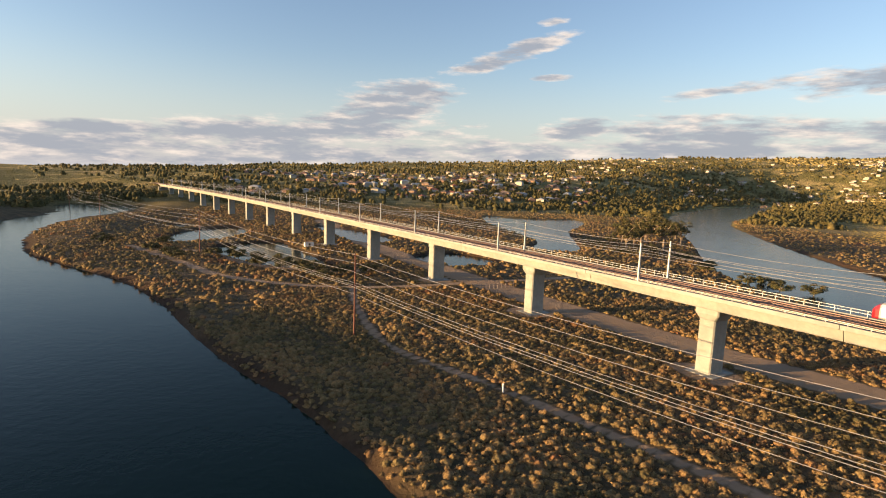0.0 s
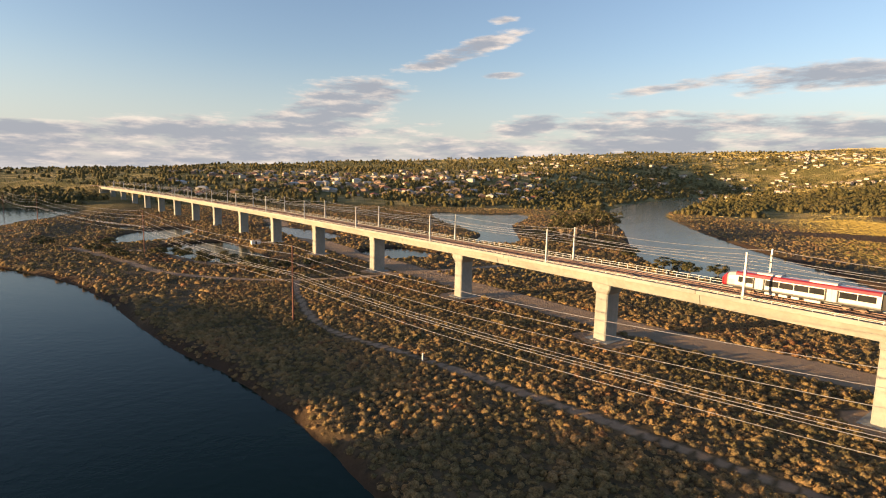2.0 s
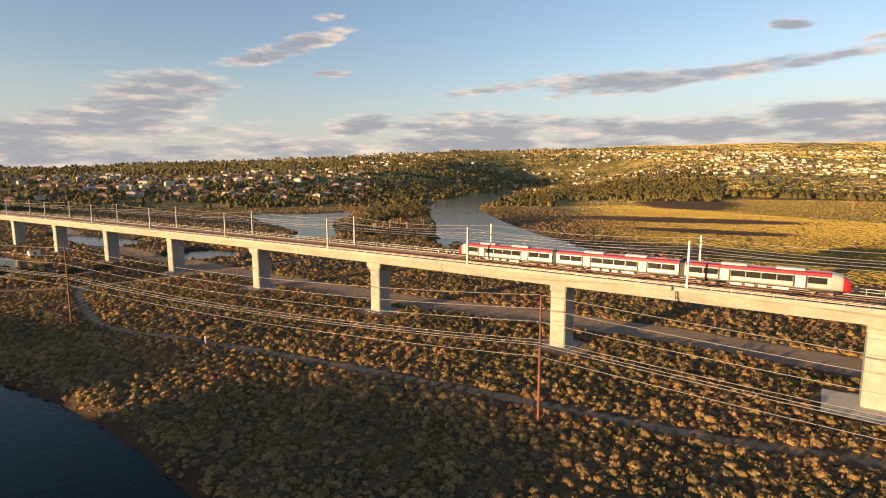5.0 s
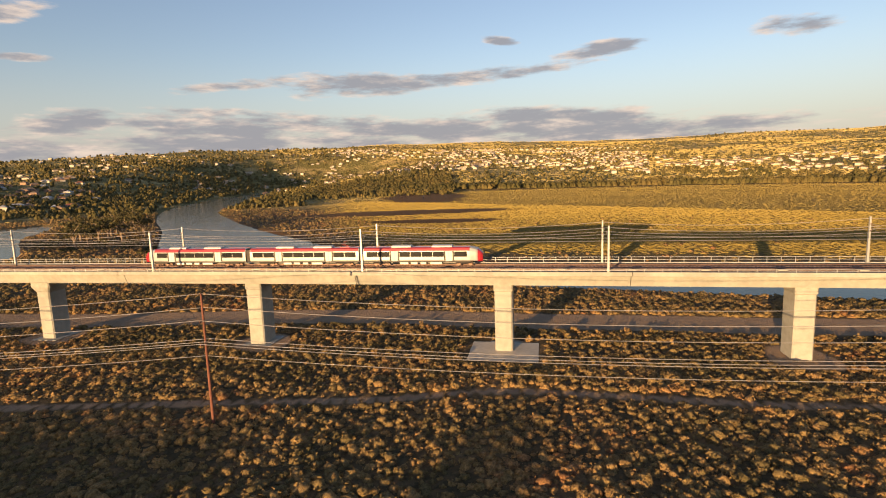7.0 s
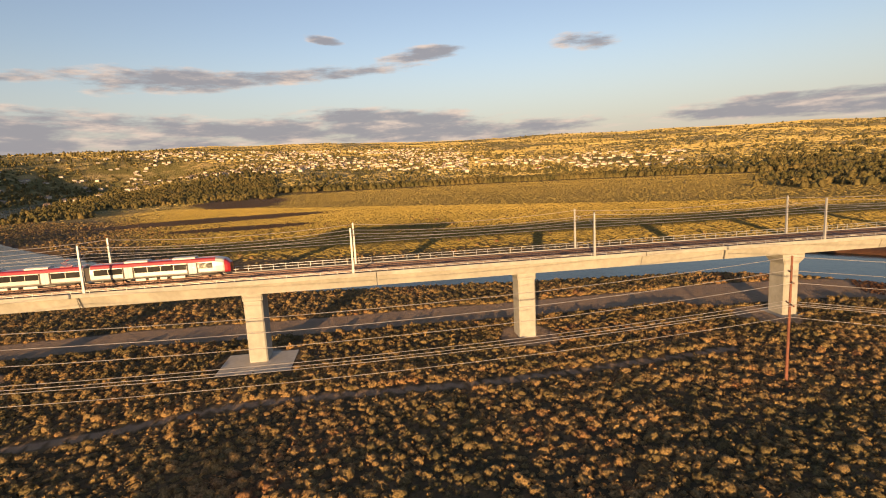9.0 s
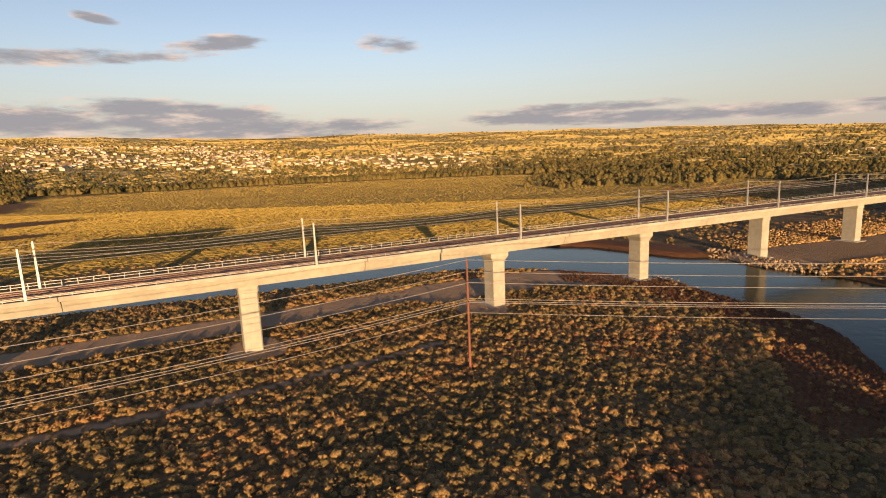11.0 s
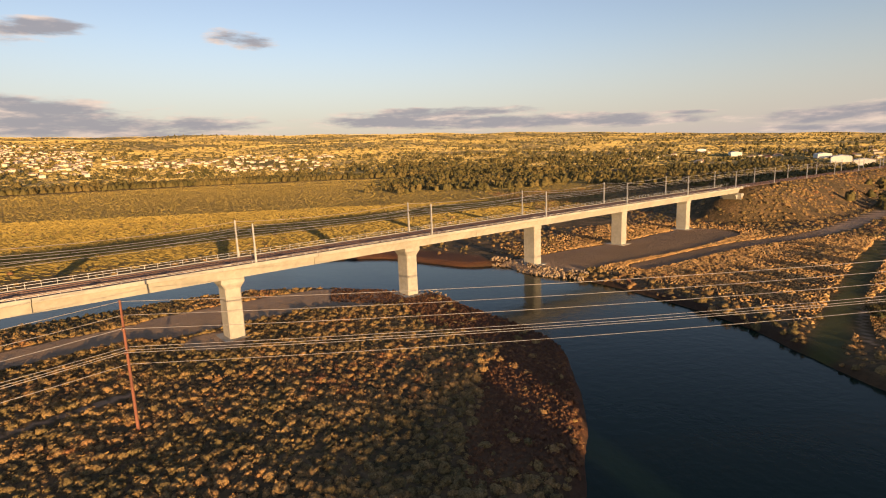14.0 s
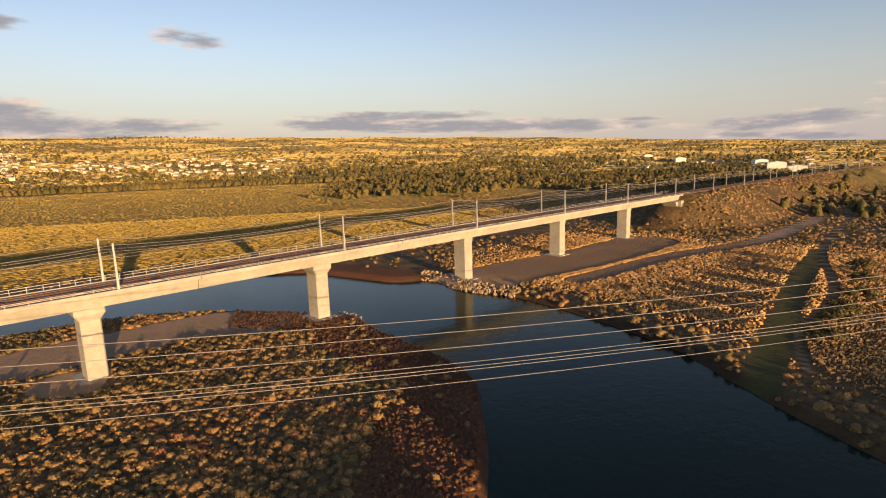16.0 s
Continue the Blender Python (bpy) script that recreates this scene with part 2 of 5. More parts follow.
def distance(p, poly, closed=True):
    best = np.full(len(p), 1e9)
    ends = np.roll(poly, -1, 0) if closed else poly[1:]
    for a, b in zip(poly, ends):
        d = b - a
        t = np.clip(((p - a) @ d) / max(d @ d, 1e-9), 0, 1)
        q = p - a - t[:, None] * d
        best = np.minimum(best, (q * q).sum(1))
    return np.sqrt(best)


def ripple(p, scale, seed=0.0):
    """Smooth noise from a few turned waves, about -1 to 1."""
    x, y = p[:, 0] / scale + seed, p[:, 1] / scale - seed * 1.7
    return (np.sin(x + 1.3 * np.sin(0.7 * y + seed)) + np.sin(0.8 * y + 1.7 * np.sin(0.6 * x)) + 0.6 * np.sin(1.9 * x + 1.4 * y) + 0.5 * np.sin(2.3 * y - 1.6 * x + seed)) / 3.1


SKYLINE = [(-180, 0.4), (-90, 0.4), (-60, -0.2), (-42, -0.4), (-30, 0.15), (-20, 0.95), (-8, 1.45), (5, 2.15), (18, 2.8), (28, 3.1), (48, 3.3), (60, 3.0), (77, 2.85), (87, 2.6), (97, 2.55), (115, 1.85), (130, 1.1), (142, 0.45), (180, 0.4)]
VIEW = np.array((30.0, -50.0))


def height(p):
    """The ground's height at an (n, 2) array of places, with the distance to the water."""
    near = (np.abs(p - (150, 300)) < (2300, 2600)).all(1)
    dist = np.full(len(p), 400.0)
    q = p[near]
    d = distance(q, RIVER) * np.where(inside(q, RIVER), -1, 1)
    for pond in PONDS:
        c = smooth_line(pond, steps=4)
        d = np.minimum(d, distance(q, c) * np.where(inside(q, c), -1, 1) * 1.0)
    dist[near] = d
    wob = 1.2 * ripple(p, 6.0) + 0.6 * ripple(p, 2.3, 4.0)
    flat = np.clip((dist + wob * 0.4) * 0.8, -1.2, 1.3 + 0.25 * ripple(p, 23.0, 2.0)) - 0.05
    rel = p - VIEW
    r, az = np.hypot(rel[:, 0], rel[:, 1]), np.degrees(np.arctan2(rel[:, 0], rel[:, 1]))
    el = np.interp(az, [a for a, _ in SKYLINE], [e for _, e in SKYLINE])
    start = np.interp(az, (-180, -60, -30, 10, 30, 55, 110, 140, 180), (700, 420, 480, 620, 900, 1080, 1150, 1100, 900))
    top = np.interp(az, (-180, -60, -30, 10, 30, 55, 110, 140, 180), (3000, 2000, 2200, 2600, 3200, 3900, 4200, 4200, 4000))
    ridge = 36 + top * np.tan(np.radians(el)) + ripple(p, 310.0, 1.0) * 5.0
    t = np.clip((r - start) / (top - start), 0, 1.0)
    hill = np.maximum(ridge - 1.0, 2.0) * t ** 1.25 * (1 - 0.0 * t) + ripple(p, 170.0, 3.0) * 9.0 * np.clip((r - start) / 700, 0, 1)
    hill *= np.clip((dist - 20) / 360, 0, 1)
    # the high bank behind the river bend, out of sight, that shades the low ground
    w = np.array((-0.963, -0.268))
    back, side = (p - (40.0, 0.0)) @ w, (p - (40.0, 0.0)) @ np.array((0.268, -0.963))
    bank = np.clip((back - 150) / 60, 0, 1) * np.clip((420 - back) / 150, 0, 1) * BANK_HEIGHT(side)
    z = flat + np.maximum(hill, -0.5) + bank * np.clip((dist - 4) / 25, 0, 1)
    # approach embankments that carry the track at both ends of the viaduct
    s, n = (p - ORIGIN) @ ALONG, (p - ORIGIN) @ ACROSS
    off = np.abs(n - (1.5 - 0.00008 * (s - 170.0) ** 2) - 5.5)
    for reach, sure in ((s - 8.62 * 52.0, s > 8.62 * 52.0), (-13.6 * 52.0 - s, s < -13.6 * 52.0)):
        crown = np.clip(reach / 1.6, -60, 16.8 - 1.2) + 1.2
        slope = crown - np.clip(off - 6.5, 0, None) / 1.9
        z = np.where(sure & (reach < 900), np.maximum(np.minimum(z, 16.8 + np.clip(off - 6.5, 0, None) / 2.0), slope), z)
    return z, dist


def BANK_HEIGHT(side):
    return np.interp(side, (-400, -250, -190, -145, -130, -108, -90, -84, -79, -71, -67, -58, -41, -26, -18, -13, 3, 6, 17, 22, 97, 104, 125, 129, 134, 138, 140, 142, 145, 158, 175, 190, 205, 260, 300, 330, 400),
                     (4, 8.5, 11.5, 15, 15.4, 16.0, 16.5, 16.2, 13.0, 13.5, 17.0, 18.4, 18.8, 19, 18.6, 9, 9, 20.4, 20.2, 8, 9, 20.4, 21.9, 22.2, 22.4, 22.2, 13, 13, 23.0, 24.4, 24, 21.0, 20.4, 21, 20, 16, 6))


def spaced(lo, hi, fine, far, growth=1.09):
    """Even steps from lo to hi, growing steps beyond, out to far."""
    out, step, a = list(np.arange(lo, hi, fine)), fine, hi
    while a < far:
        out.append(a)
        step *= growth
        a += step
    out.append(far)
    step, a = fine, lo
    while a > -far:
        step *= growth
        a -= step
        out.append(max(a, -far))
    return np.array(sorted(set(out)))


def attribute(me, name, values):
    me.attributes.new(name, "FLOAT", "POINT").data.foreach_set("value", np.asarray(values, np.float32))


PATH_LINES = [  # centre line, half width
    ([(-40, 170), (-34, 148), (-20, 114), (3, 93), (32, 65), (56, 40), (73, 22), (89, 8), (106, -19), (118, -35), (140, -62)], 1.0),
    ([(-120, 420), (-60, 290), (-4, 200), (33, 146), (58, 114), (98, 69), (121, 33), (142, 1), (164, -32), (180, -56), (188, -78), (188, -98)], 6.2),
    ([(-160, 240), (-118, 205), (-84, 178), (-40, 172), (5, 192), (40, 210)], 1.8),
    ([(-140, 228), (-118, 236), (-92, 208), (-60, 198), (-40, 205)], 2.2),
    ([(214, -152), (226, -178), (240, -210), (262, -248)], 13.0),
    ([(176, -52), (192, -82), (193, -102)], 9.5),
    ([(205, -185), (228, -235), (245, -290), (300, -380)], 4.0),
    ([(130, -189), (146, -204), (170, -240), (220, -292), (300, -400), (420, -560)], 0.8),
]


def ground_material():
    mat, n, bsdf = material("river_flat_ground")
    pos = n.add("ShaderNodeNewGeometry").outputs["Position"]
    att = lambda k: n.add("ShaderNodeAttribute", attribute=k).outputs["Fac"]
    big, mid, fine = n.noise(pos, 0.018, 4.0, 0.6), n.noise(pos, 0.12, 5.0, 0.6), n.noise(pos, 0.9, 6.0, 0.7)
    scrub = n.mix(n.step(mid, 0.35, 0.65), (0.085, 0.062, 0.032), (0.180, 0.115, 0.058))
    scrub = n.mix(n.step(fine, 0.45, 0.7), scrub, (0.045, 0.040, 0.020))
    mud = n.mix(fine, (0.040, 0.027, 0.017), (0.090, 0.050, 0.029))
    col = n.mix(att("shore"), scrub, mud)
    meadow = n.mix(n.step(big, 0.35, 0.65), (0.30, 0.21, 0.055), (0.24, 0.175, 0.048))
    meadow = n.mix(n.step(mid, 0.5, 0.72), meadow, (0.28, 0.20, 0.075))
    meadow = n.mix(n.step(fine, 0.5, 0.8), meadow, (0.15, 0.12, 0.035))
    col = n.mix(att("meadow"), col, meadow)
    hills = n.mix(n.step(big, 0.42, 0.6), (0.20, 0.165, 0.055), (0.42, 0.31, 0.13))
    hills = n.mix(n.step(n.noise(pos, 0.006, 3.0, 0.5), 0.45, 0.6), hills, (0.17, 0.145, 0.05))
    col = n.mix(att("hills"), col, hills)
    dry = n.mix(fine, (0.17, 0.105, 0.045), (0.30, 0.20, 0.095))
    col = n.mix(n.math("MULTIPLY", att("dry"), n.step(mid, 0.3, 0.55)), col, dry)
    col = n.mix(att("tip"), col, n.mix(fine, (0.075, 0.035, 0.02), (0.15, 0.07, 0.038)))
    col = n.mix(att("pans"), col, n.mix(mid, (0.13, 0.07, 0.035), (0.19, 0.11, 0.05)))
    col = n.mix(att("lane"), col, n.mix(fine, (0.05, 0.056, 0.02), (0.09, 0.088, 0.03)))
    dirt = n.mix(n.math("MULTIPLY", fine, mid), (0.30, 0.20, 0.125), (0.46, 0.325, 0.215))
    col = n.mix(n.step(n.math("ADD", att("dirt"), n.math("MULTIPLY", n.math("SUBTRACT", fine, 0.5), 0.5)), 0.3, 0.7), col, dirt)
    n.put(bsdf.inputs["Base Color"], col)
    bsdf.inputs["Roughness"].default_value = 0.95
    bsdf.inputs["Specular IOR Level"].default_value = 0.15
    blades = n.math("ADD", n.math("MULTIPLY", n.noise(pos, 0.35, 8.0, 0.75), 2.4), fine)
    n.put(bsdf.inputs["Normal"], n.add("ShaderNodeBump", {"Strength": 1.0, "Distance": n.math("ADD", 0.35, n.math("MULTIPLY", n.math("MAXIMUM", att("meadow"), n.math("MAXIMUM", att("hills"), att("dry"))), 1.3)), "Height": blades}).outputs[0])
    return mat


GROUND = ground_material()


LANE = [(128, -178), (144, -196), (184, -244), (222, -292)]


def zones(p, dist):
    rel = p - VIEW
    r, az = np.hypot(rel[:, 0], rel[:, 1]), np.degrees(np.arctan2(rel[:, 0], rel[:, 1]))
    dirt = np.zeros(len(p))
    near = (np.abs(p - (80, 0)) < (420, 620)).all(1)
    for line, half in PATH_LINES:
        d = distance(p[near], smooth_line(line, False), False) + ripple(p[near], 3.0) * 0.4
        dirt[near] = np.maximum(dirt[near], np.clip((half + 0.9 - d) / 1.8, 0, 1))
    for k in range(-4, 9):
        q = on_line(k * 52.0, 4.5)
        dirt = np.maximum(dirt, np.clip((7.0 + 1.5 * ripple(p, 3.0, k) - np.hypot(p[:, 0] - q.x, p[:, 1] - q.y)) / 1.8, 0, 1))
    shore = np.clip((4.5 + 3.0 * ripple(p, 9.0) - dist) / 4, 0, 1) * np.clip((600 - r) / 200, 0, 1)
    east = (p - ORIGIN) @ ACROSS
    meadow = np.clip((east - 82) / 30, 0, 1) * np.clip((dist - 18) / 20, 0, 1) * np.clip((1080 - r) / 60, 0, 1) * np.clip((az - 30) / 8, 0, 1) * np.clip((122 - az) / 8, 0, 1)
    hills = np.clip((r - 1080) / 120, 0, 1) + np.clip((r - 560) / 200, 0, 1) * ((az < 38) | (az > 130))
    south = (p - ORIGIN) @ ALONG
    dry = np.clip((south - 285) / 15, 0, 1) * (p[:, 1] < -150) * np.clip((dist - 9) / 12, 0, 1) * np.clip((900 - r) / 300, 0, 1) * np.clip((40 - east) / 50, 0, 1)
    dry *= np.clip((440 - south) / 20, 0, 1)
    # low red-brown samphire on the tip of the point
    tip = np.clip((p[:, 0] - 98) / 14, 0, 1) * np.clip((-84 - p[:, 1]) / 10, 0, 1) * np.clip((17 + 3 * ripple(p, 6.0) - dist) / 5, 0, 1) * (p[:, 1] > -140) * (dist > 0)
    # bare red-brown pans in the meadow
    pans = np.zeros(len(p))
    for x, y, a, b, turn in ((610, 575, 210, 75, 0.85), (350, 330, 120, 38, -0.75), (300, 240, 60, 20, -0.9)):
        u = (p[:, 0] - x) * math.cos(turn) + (p[:, 1] - y) * math.sin(turn)
        v = (p[:, 1] - y) * math.cos(turn) - (p[:, 0] - x) * math.sin(turn)
        pans = np.maximum(pans, np.clip((1.0 + 0.15 * ripple(p, 25.0) - np.hypot(u / a, v / b)) * 4, 0, 1))
    # a mown green lane beside the southern field
    lane = np.zeros(len(p))
    lane[near] = np.clip((3.6 + ripple(p[near], 7.0) - distance(p[near], smooth_line(LANE, False), False)) / 2, 0, 1)
    dry *= 1 - lane
    return dirt, shore, meadow, np.clip(hills, 0, 1), dry, tip, pans, lane


def build_ground():
    xs, ys = spaced(-120, 262, 1.7, 6500, 1.055), spaced(-200, 250, 1.7, 6500, 1.055)
    gx, gy = np.meshgrid(xs, ys)
    p = np.stack([gx.ravel(), gy.ravel()], 1)
    z, dist = height(p)
    w, h = len(xs), len(ys)
    i = (np.arange(h - 1)[:, None] * w + np.arange(w - 1)[None, :]).ravel()
    me = mesh_from_arrays("ground", np.column_stack([p, z]), np.stack([i, i + 1, i + 1 + w, i + w], 1), GROUND, True)
    for name, values in zip(("dirt", "shore", "meadow", "hills", "dry", "tip", "pans", "lane"), zones(p, dist)):
        attribute(me, name, values)
    return tagged(new("ground", me), "river flats of dark scrub and dirt tracks rising to dry hills", "ground", kind="structure")


build_ground()


def build_water():
    mat, n, bsdf = material("river_water")
    pos = n.add("ShaderNodeNewGeometry").outputs["Position"]
    n.put(bsdf.inputs["Base Color"], n.mix(n.noise(pos, 0.01), (0.005, 0.016, 0.011), (0.009, 0.022, 0.015)))
    bsdf.inputs["Roughness"].default_value = 0.12
    bsdf.inputs["IOR"].default_value = 1.33
    bsdf.inputs["Specular IOR Level"].default_value = 0.14
    waves = n.math("ADD", n.noise(pos, 0.55, 3.0, 0.6), n.math("MULTIPLY", n.noise(pos, 0.08, 2.0), 0.8))
    n.put(bsdf.inputs["Normal"], n.add("ShaderNodeBump", {"Strength": 0.16, "Distance": 0.35, "Height": waves}).outputs[0])
    xs, ys = np.linspace(-900, 1400, 24), np.linspace(-500, 2000, 24)
    gx, gy = np.meshgrid(xs, ys)
    i = (np.arange(23)[:, None] * 24 + np.arange(23)[None, :]).ravel()
    me = mesh_from_arrays("water", np.column_stack([gx.ravel(), gy.ravel(), np.zeros(gx.size)]), np.stack([i, i + 1, i + 25, i + 24], 1), mat)
    tagged(new("water", me), "calm dark blue river water with faint ripples", "river", kind="structure")


build_water()

# ---- the viaduct ----
SPAN = 52.0
PIERS = range(-13, 9)
END_A, END_B = -13.9 * SPAN, 8.95 * SPAN
viaduct = thing("railway_viaduct", "long pale concrete box girder railway viaduct on square piers", "viaduct")
FLARED = (-1, 0, 4, 5)


def deck_profile():
    """Half section of girder and deck in (across, height under the deck's top)."""
    return [(0.0, 0.0), (0.0, -0.75), (0.12, -0.80), (1.6, -1.05), (2.3, -3.0), (8.7, -3.0), (9.4, -1.05), (10.88, -0.80), (11.0, -0.75), (11.0, 0.0), (10.6, 0.0), (10.6, -0.35), (0.4, -0.35), (0.4, 0.0)]


def girder(s0, s1):
    bm = bmesh.new()
    steps = max(2, int((s1 - s0) / 13))
    loft(bm, [[on_line(s, n, DECK_TOP + 0.6 + z) for n, z in deck_profile()] for s in np.linspace(s0, s1, steps)])
    return bm


def pier_mesh(flared):
    """A slightly waisted square column from 14.6 down, chamfered corners, with a cap."""
    bm = bmesh.new()
    def ring(a, b, z, c=0.25):
        return [(-a + c, -b, z), (a - c, -b, z), (a, -b + c, z), (a, b - c, z), (a - c, b, z), (-a + c, b, z), (-a, b - c, z), (-a, -b + c, z)]
    if flared:
        rings = [ring(1.65, 2.3, -0.6), ring(1.65, 2.3, 10.9), ring(2.45, 2.8, 12.2), ring(2.45, 2.8, 13.25)]
    else:
        rings = [ring(1.7, 2.45, -0.6), ring(1.7, 2.45, 11.9), ring(1.85, 2.6, 12.0), ring(1.85, 2.6, 13.25)]
    return mesh_from("pier", loft(bm, rings), CONCRETE)


def build_viaduct():
    plain, flared = pier_mesh(False), pier_mesh(True)
    foot = bmesh.new()
    box(foot, (-3.1, -3.6, -0.6), (3.1, 3.6, 0.14), 0.06)
    foot = mesh_from("footing", foot, CONCRETE)
    for k in PIERS:
        s = k * SPAN + (4.5 if k == 4 else 0.0)
        for name, me in (("pier", flared if k in FLARED else plain), ("footing", foot)):
            ob = part(name, me, CONCRETE, viaduct)
            ob.matrix_basis = line_pose(s, 5.5, 1.2)
    for k in range(-15, 9):
        a, b = max(END_A, k * SPAN + 23), min(END_B, (k + 1) * SPAN + 23)
        if b - a > 1:
            part("girder_segment", girder(a + 0.06, b - 0.06), CONCRETE, viaduct)


build_viaduct()

DECK = DECK_TOP + 0.25          # top of the track bed
RAIL_TOP = DECK + 0.38
TRACKS = (3.3, 7.6)             # centre lines, metres beyond the near edge


def ribbon(s0, s1, step, section, close=True):
    """Sweep a small section of (across, height) along the viaduct's line."""
    bm = bmesh.new()
    loft(bm, [[on_line(s, n, z) for n, z in section] for s in np.arange(s0, s1 + step, step)], close)
    return bm


def rect(n0, n1, z0, z1):
    return [(n0, z0), (n1, z0), (n1, z1), (n0, z1)]


# ---- track ----
LINE_END = 900.0
track = thing("railway_track", "two tracks of rusty rails on a dark red track bed", "railway track")
part("track_bed", ribbon(END_A - 60, LINE_END, 20, rect(0.75, 10.2, DECK - 0.1, DECK + 0.16)), BALLAST, track)
for c in TRACKS:
    for side in (-0.8, 0.8):
        part("rail", ribbon(END_A - 60, LINE_END, 20, rect(c + side - 0.05, c + side + 0.05, DECK + 0.2, RAIL_TOP)), RAIL_STEEL, track)


def sleepers():
    verts, faces = [], []
    for c in TRACKS:
        for s in np.arange(-160, 470, 0.7):
            for n0, n1, z0, z1 in ((c - 1.25, c + 1.25, DECK + 0.14, DECK + 0.23),):
                b = len(verts)
                for ds in (-0.13, 0.13):
                    verts += [on_line(s + ds, n0, z0), on_line(s + ds, n1, z0), on_line(s + ds, n1, z1), on_line(s + ds, n0, z1)]
                faces += [(b, b + 3, b + 2, b + 1), (b + 4, b + 5, b + 6, b + 7), (b + 3, b + 7, b + 6, b + 2), (b, b + 4, b + 7, b + 3), (b + 1, b + 2, b + 6, b + 5)]
    return mesh_from_arrays("sleeper_row", np.array([tuple(v) for v in verts]), np.array(faces), SLEEPER)


tagged(part("sleeper_row", sleepers(), SLEEPER, track), kind="stuff")


# ---- handrails ----
def handrail(name, label, n, tall, gap, plates):
    rail = thing(name, label, "handrail")
    for z in (tall, tall * 0.52):
        part("top_rail" if z == tall else "mid_rail", ribbon(END_A, END_B, 13, rect(n - 0.035, n + 0.035, DECK_TOP + 0.6 + z - 0.07, DECK_TOP + 0.6 + z)), STEEL, rail)
    bm = bmesh.new()
    box(bm, (-0.04, -0.05, -0.05), (0.04, 0.05, tall))
    post = mesh_from("post", bm, STEEL)
    bm = bmesh.new()
    box(bm, (-0.7, -0.06, tall * 0.45), (0.7, 0.06, tall * 0.85), 0.02)
    plate = mesh_from("cover_plate", bm, CONCRETE)
    for k, s in enumerate(np.arange(-150, END_B, gap)):
        part("post", post, STEEL, rail).matrix_basis = line_pose(s, n, DECK_TOP + 0.6)
        if plates and k % plates == 0:
            part("cover_plate", plate, CONCRETE, rail, "pale junction cover").matrix_basis = line_pose(s + 0.9, n - 0.1, DECK_TOP + 0.6)
    bm = bmesh.new()
    for s in np.arange(END_A, -150, gap):
        box(bm, (-0.04, -0.05, -0.05), (0.04, 0.05, tall), m=line_pose(s, n, DECK_TOP + 0.6))
    tagged(part("far_posts", bm, STEEL, rail), kind="stuff")


handrail("handrail", "galvanised steel handrail along the viaduct's far edge", 10.8, 1.05, 2.4, 0)
handrail("handrail", "low steel handrail with pale cover plates at the viaduct's edge", 0.2, 0.55, 3.0, 4)


# ---- overhead line masts ----
def build_mast():
    """A slim tapered steel post with a bracket arm towards the track (+y)."""
    mast = thing("overhead_line_mast", "pale galvanised steel overhead line mast on the viaduct", "mast", "overhead line masts")
    bm = bmesh.new()
    loft(bm, [[(-a, -b, z), (a, -b, z), (a, b, z), (-a, b, z)] for a, b, z in ((0.19, 0.22, 0.0), (0.13, 0.15, 8.4))])
    part("post", bm, STEEL, mast)
    bm = bmesh.new()
    box(bm, (-0.4, -0.35, -0.3), (0.4, 0.35, 0.12), 0.03)
    part("base_plate", bm, CONCRETE, mast, "concrete plinth")
    bm = bmesh.new()
    rod(bm, (0, 0.1, 5.7), (0, 2.9, 7.0), 0.04, sides=6)
    rod(bm, (0, 0.1, 7.1), (0, 2.9, 7.0), 0.035, sides=6)
    rod(bm, (0, 1.3, 6.2), (0, 2.7, 5.75), 0.03, sides=6)
    part("bracket_arm", bm, STEEL, mast)
    for z in (5.75, 7.1):
        bm = bmesh.new()
        rod(bm, (0, 0.15, z), (0, 0.65, z + (0.24 if z < 6 else 0)), 0.09, sides=8)
        part("insulator", bm, PORCELAIN, mast, "brown insulator")
    return mast


MAST_S = [-14.5 - 48.5 * k for k in range(14, 0, -1)] + [168.7 - 45.8 * k for k in range(4, 0, -1)] + [168.7 + 48.1 * k for k in range(16)]
first = None
for s in MAST_S:
    for n, turn in ((0.35, 0.0), (10.65, math.pi)):
        at = line_pose(s, n, DECK_TOP + 0.45) @ Matrix.Rotation(turn, 4, "Z")
        if first is None:
            first = build_mast()
            first.matrix_basis = at
        else:
            copy_thing(first, at)


def tube(points, r, sides=4):
    """A thin wire along a row of places."""
    p = np.array(points, float)
    d = np.gradient(p, axis=0)
    d /= np.linalg.norm(d, axis=1)[:, None]
    side = np.cross(d, (0, 0, 1.0))
    side /= np.linalg.norm(side, axis=1)[:, None]
    up = np.cross(side, d)
    a = np.arange(sides) * 2 * math.pi / sides
    verts = (p[:, None, :] + r * (np.cos(a)[None, :, None] * side[:, None, :] + np.sin(a)[None, :, None] * up[:, None, :])).reshape(-1, 3)
    i = (np.arange(len(p) - 1)[:, None] * sides + np.arange(sides)[None, :])
    j = (np.arange(len(p) - 1)[:, None] * sides + (np.arange(sides)[None, :] + 1) % sides)
    return verts, np.stack([i.ravel(), j.ravel(), j.ravel() + sides, i.ravel() + sides], 1)


def wire_mesh(name, points, r=0.035):
    v, f = tube(points, r)
    return mesh_from_arrays(name, v, f, WIRE)


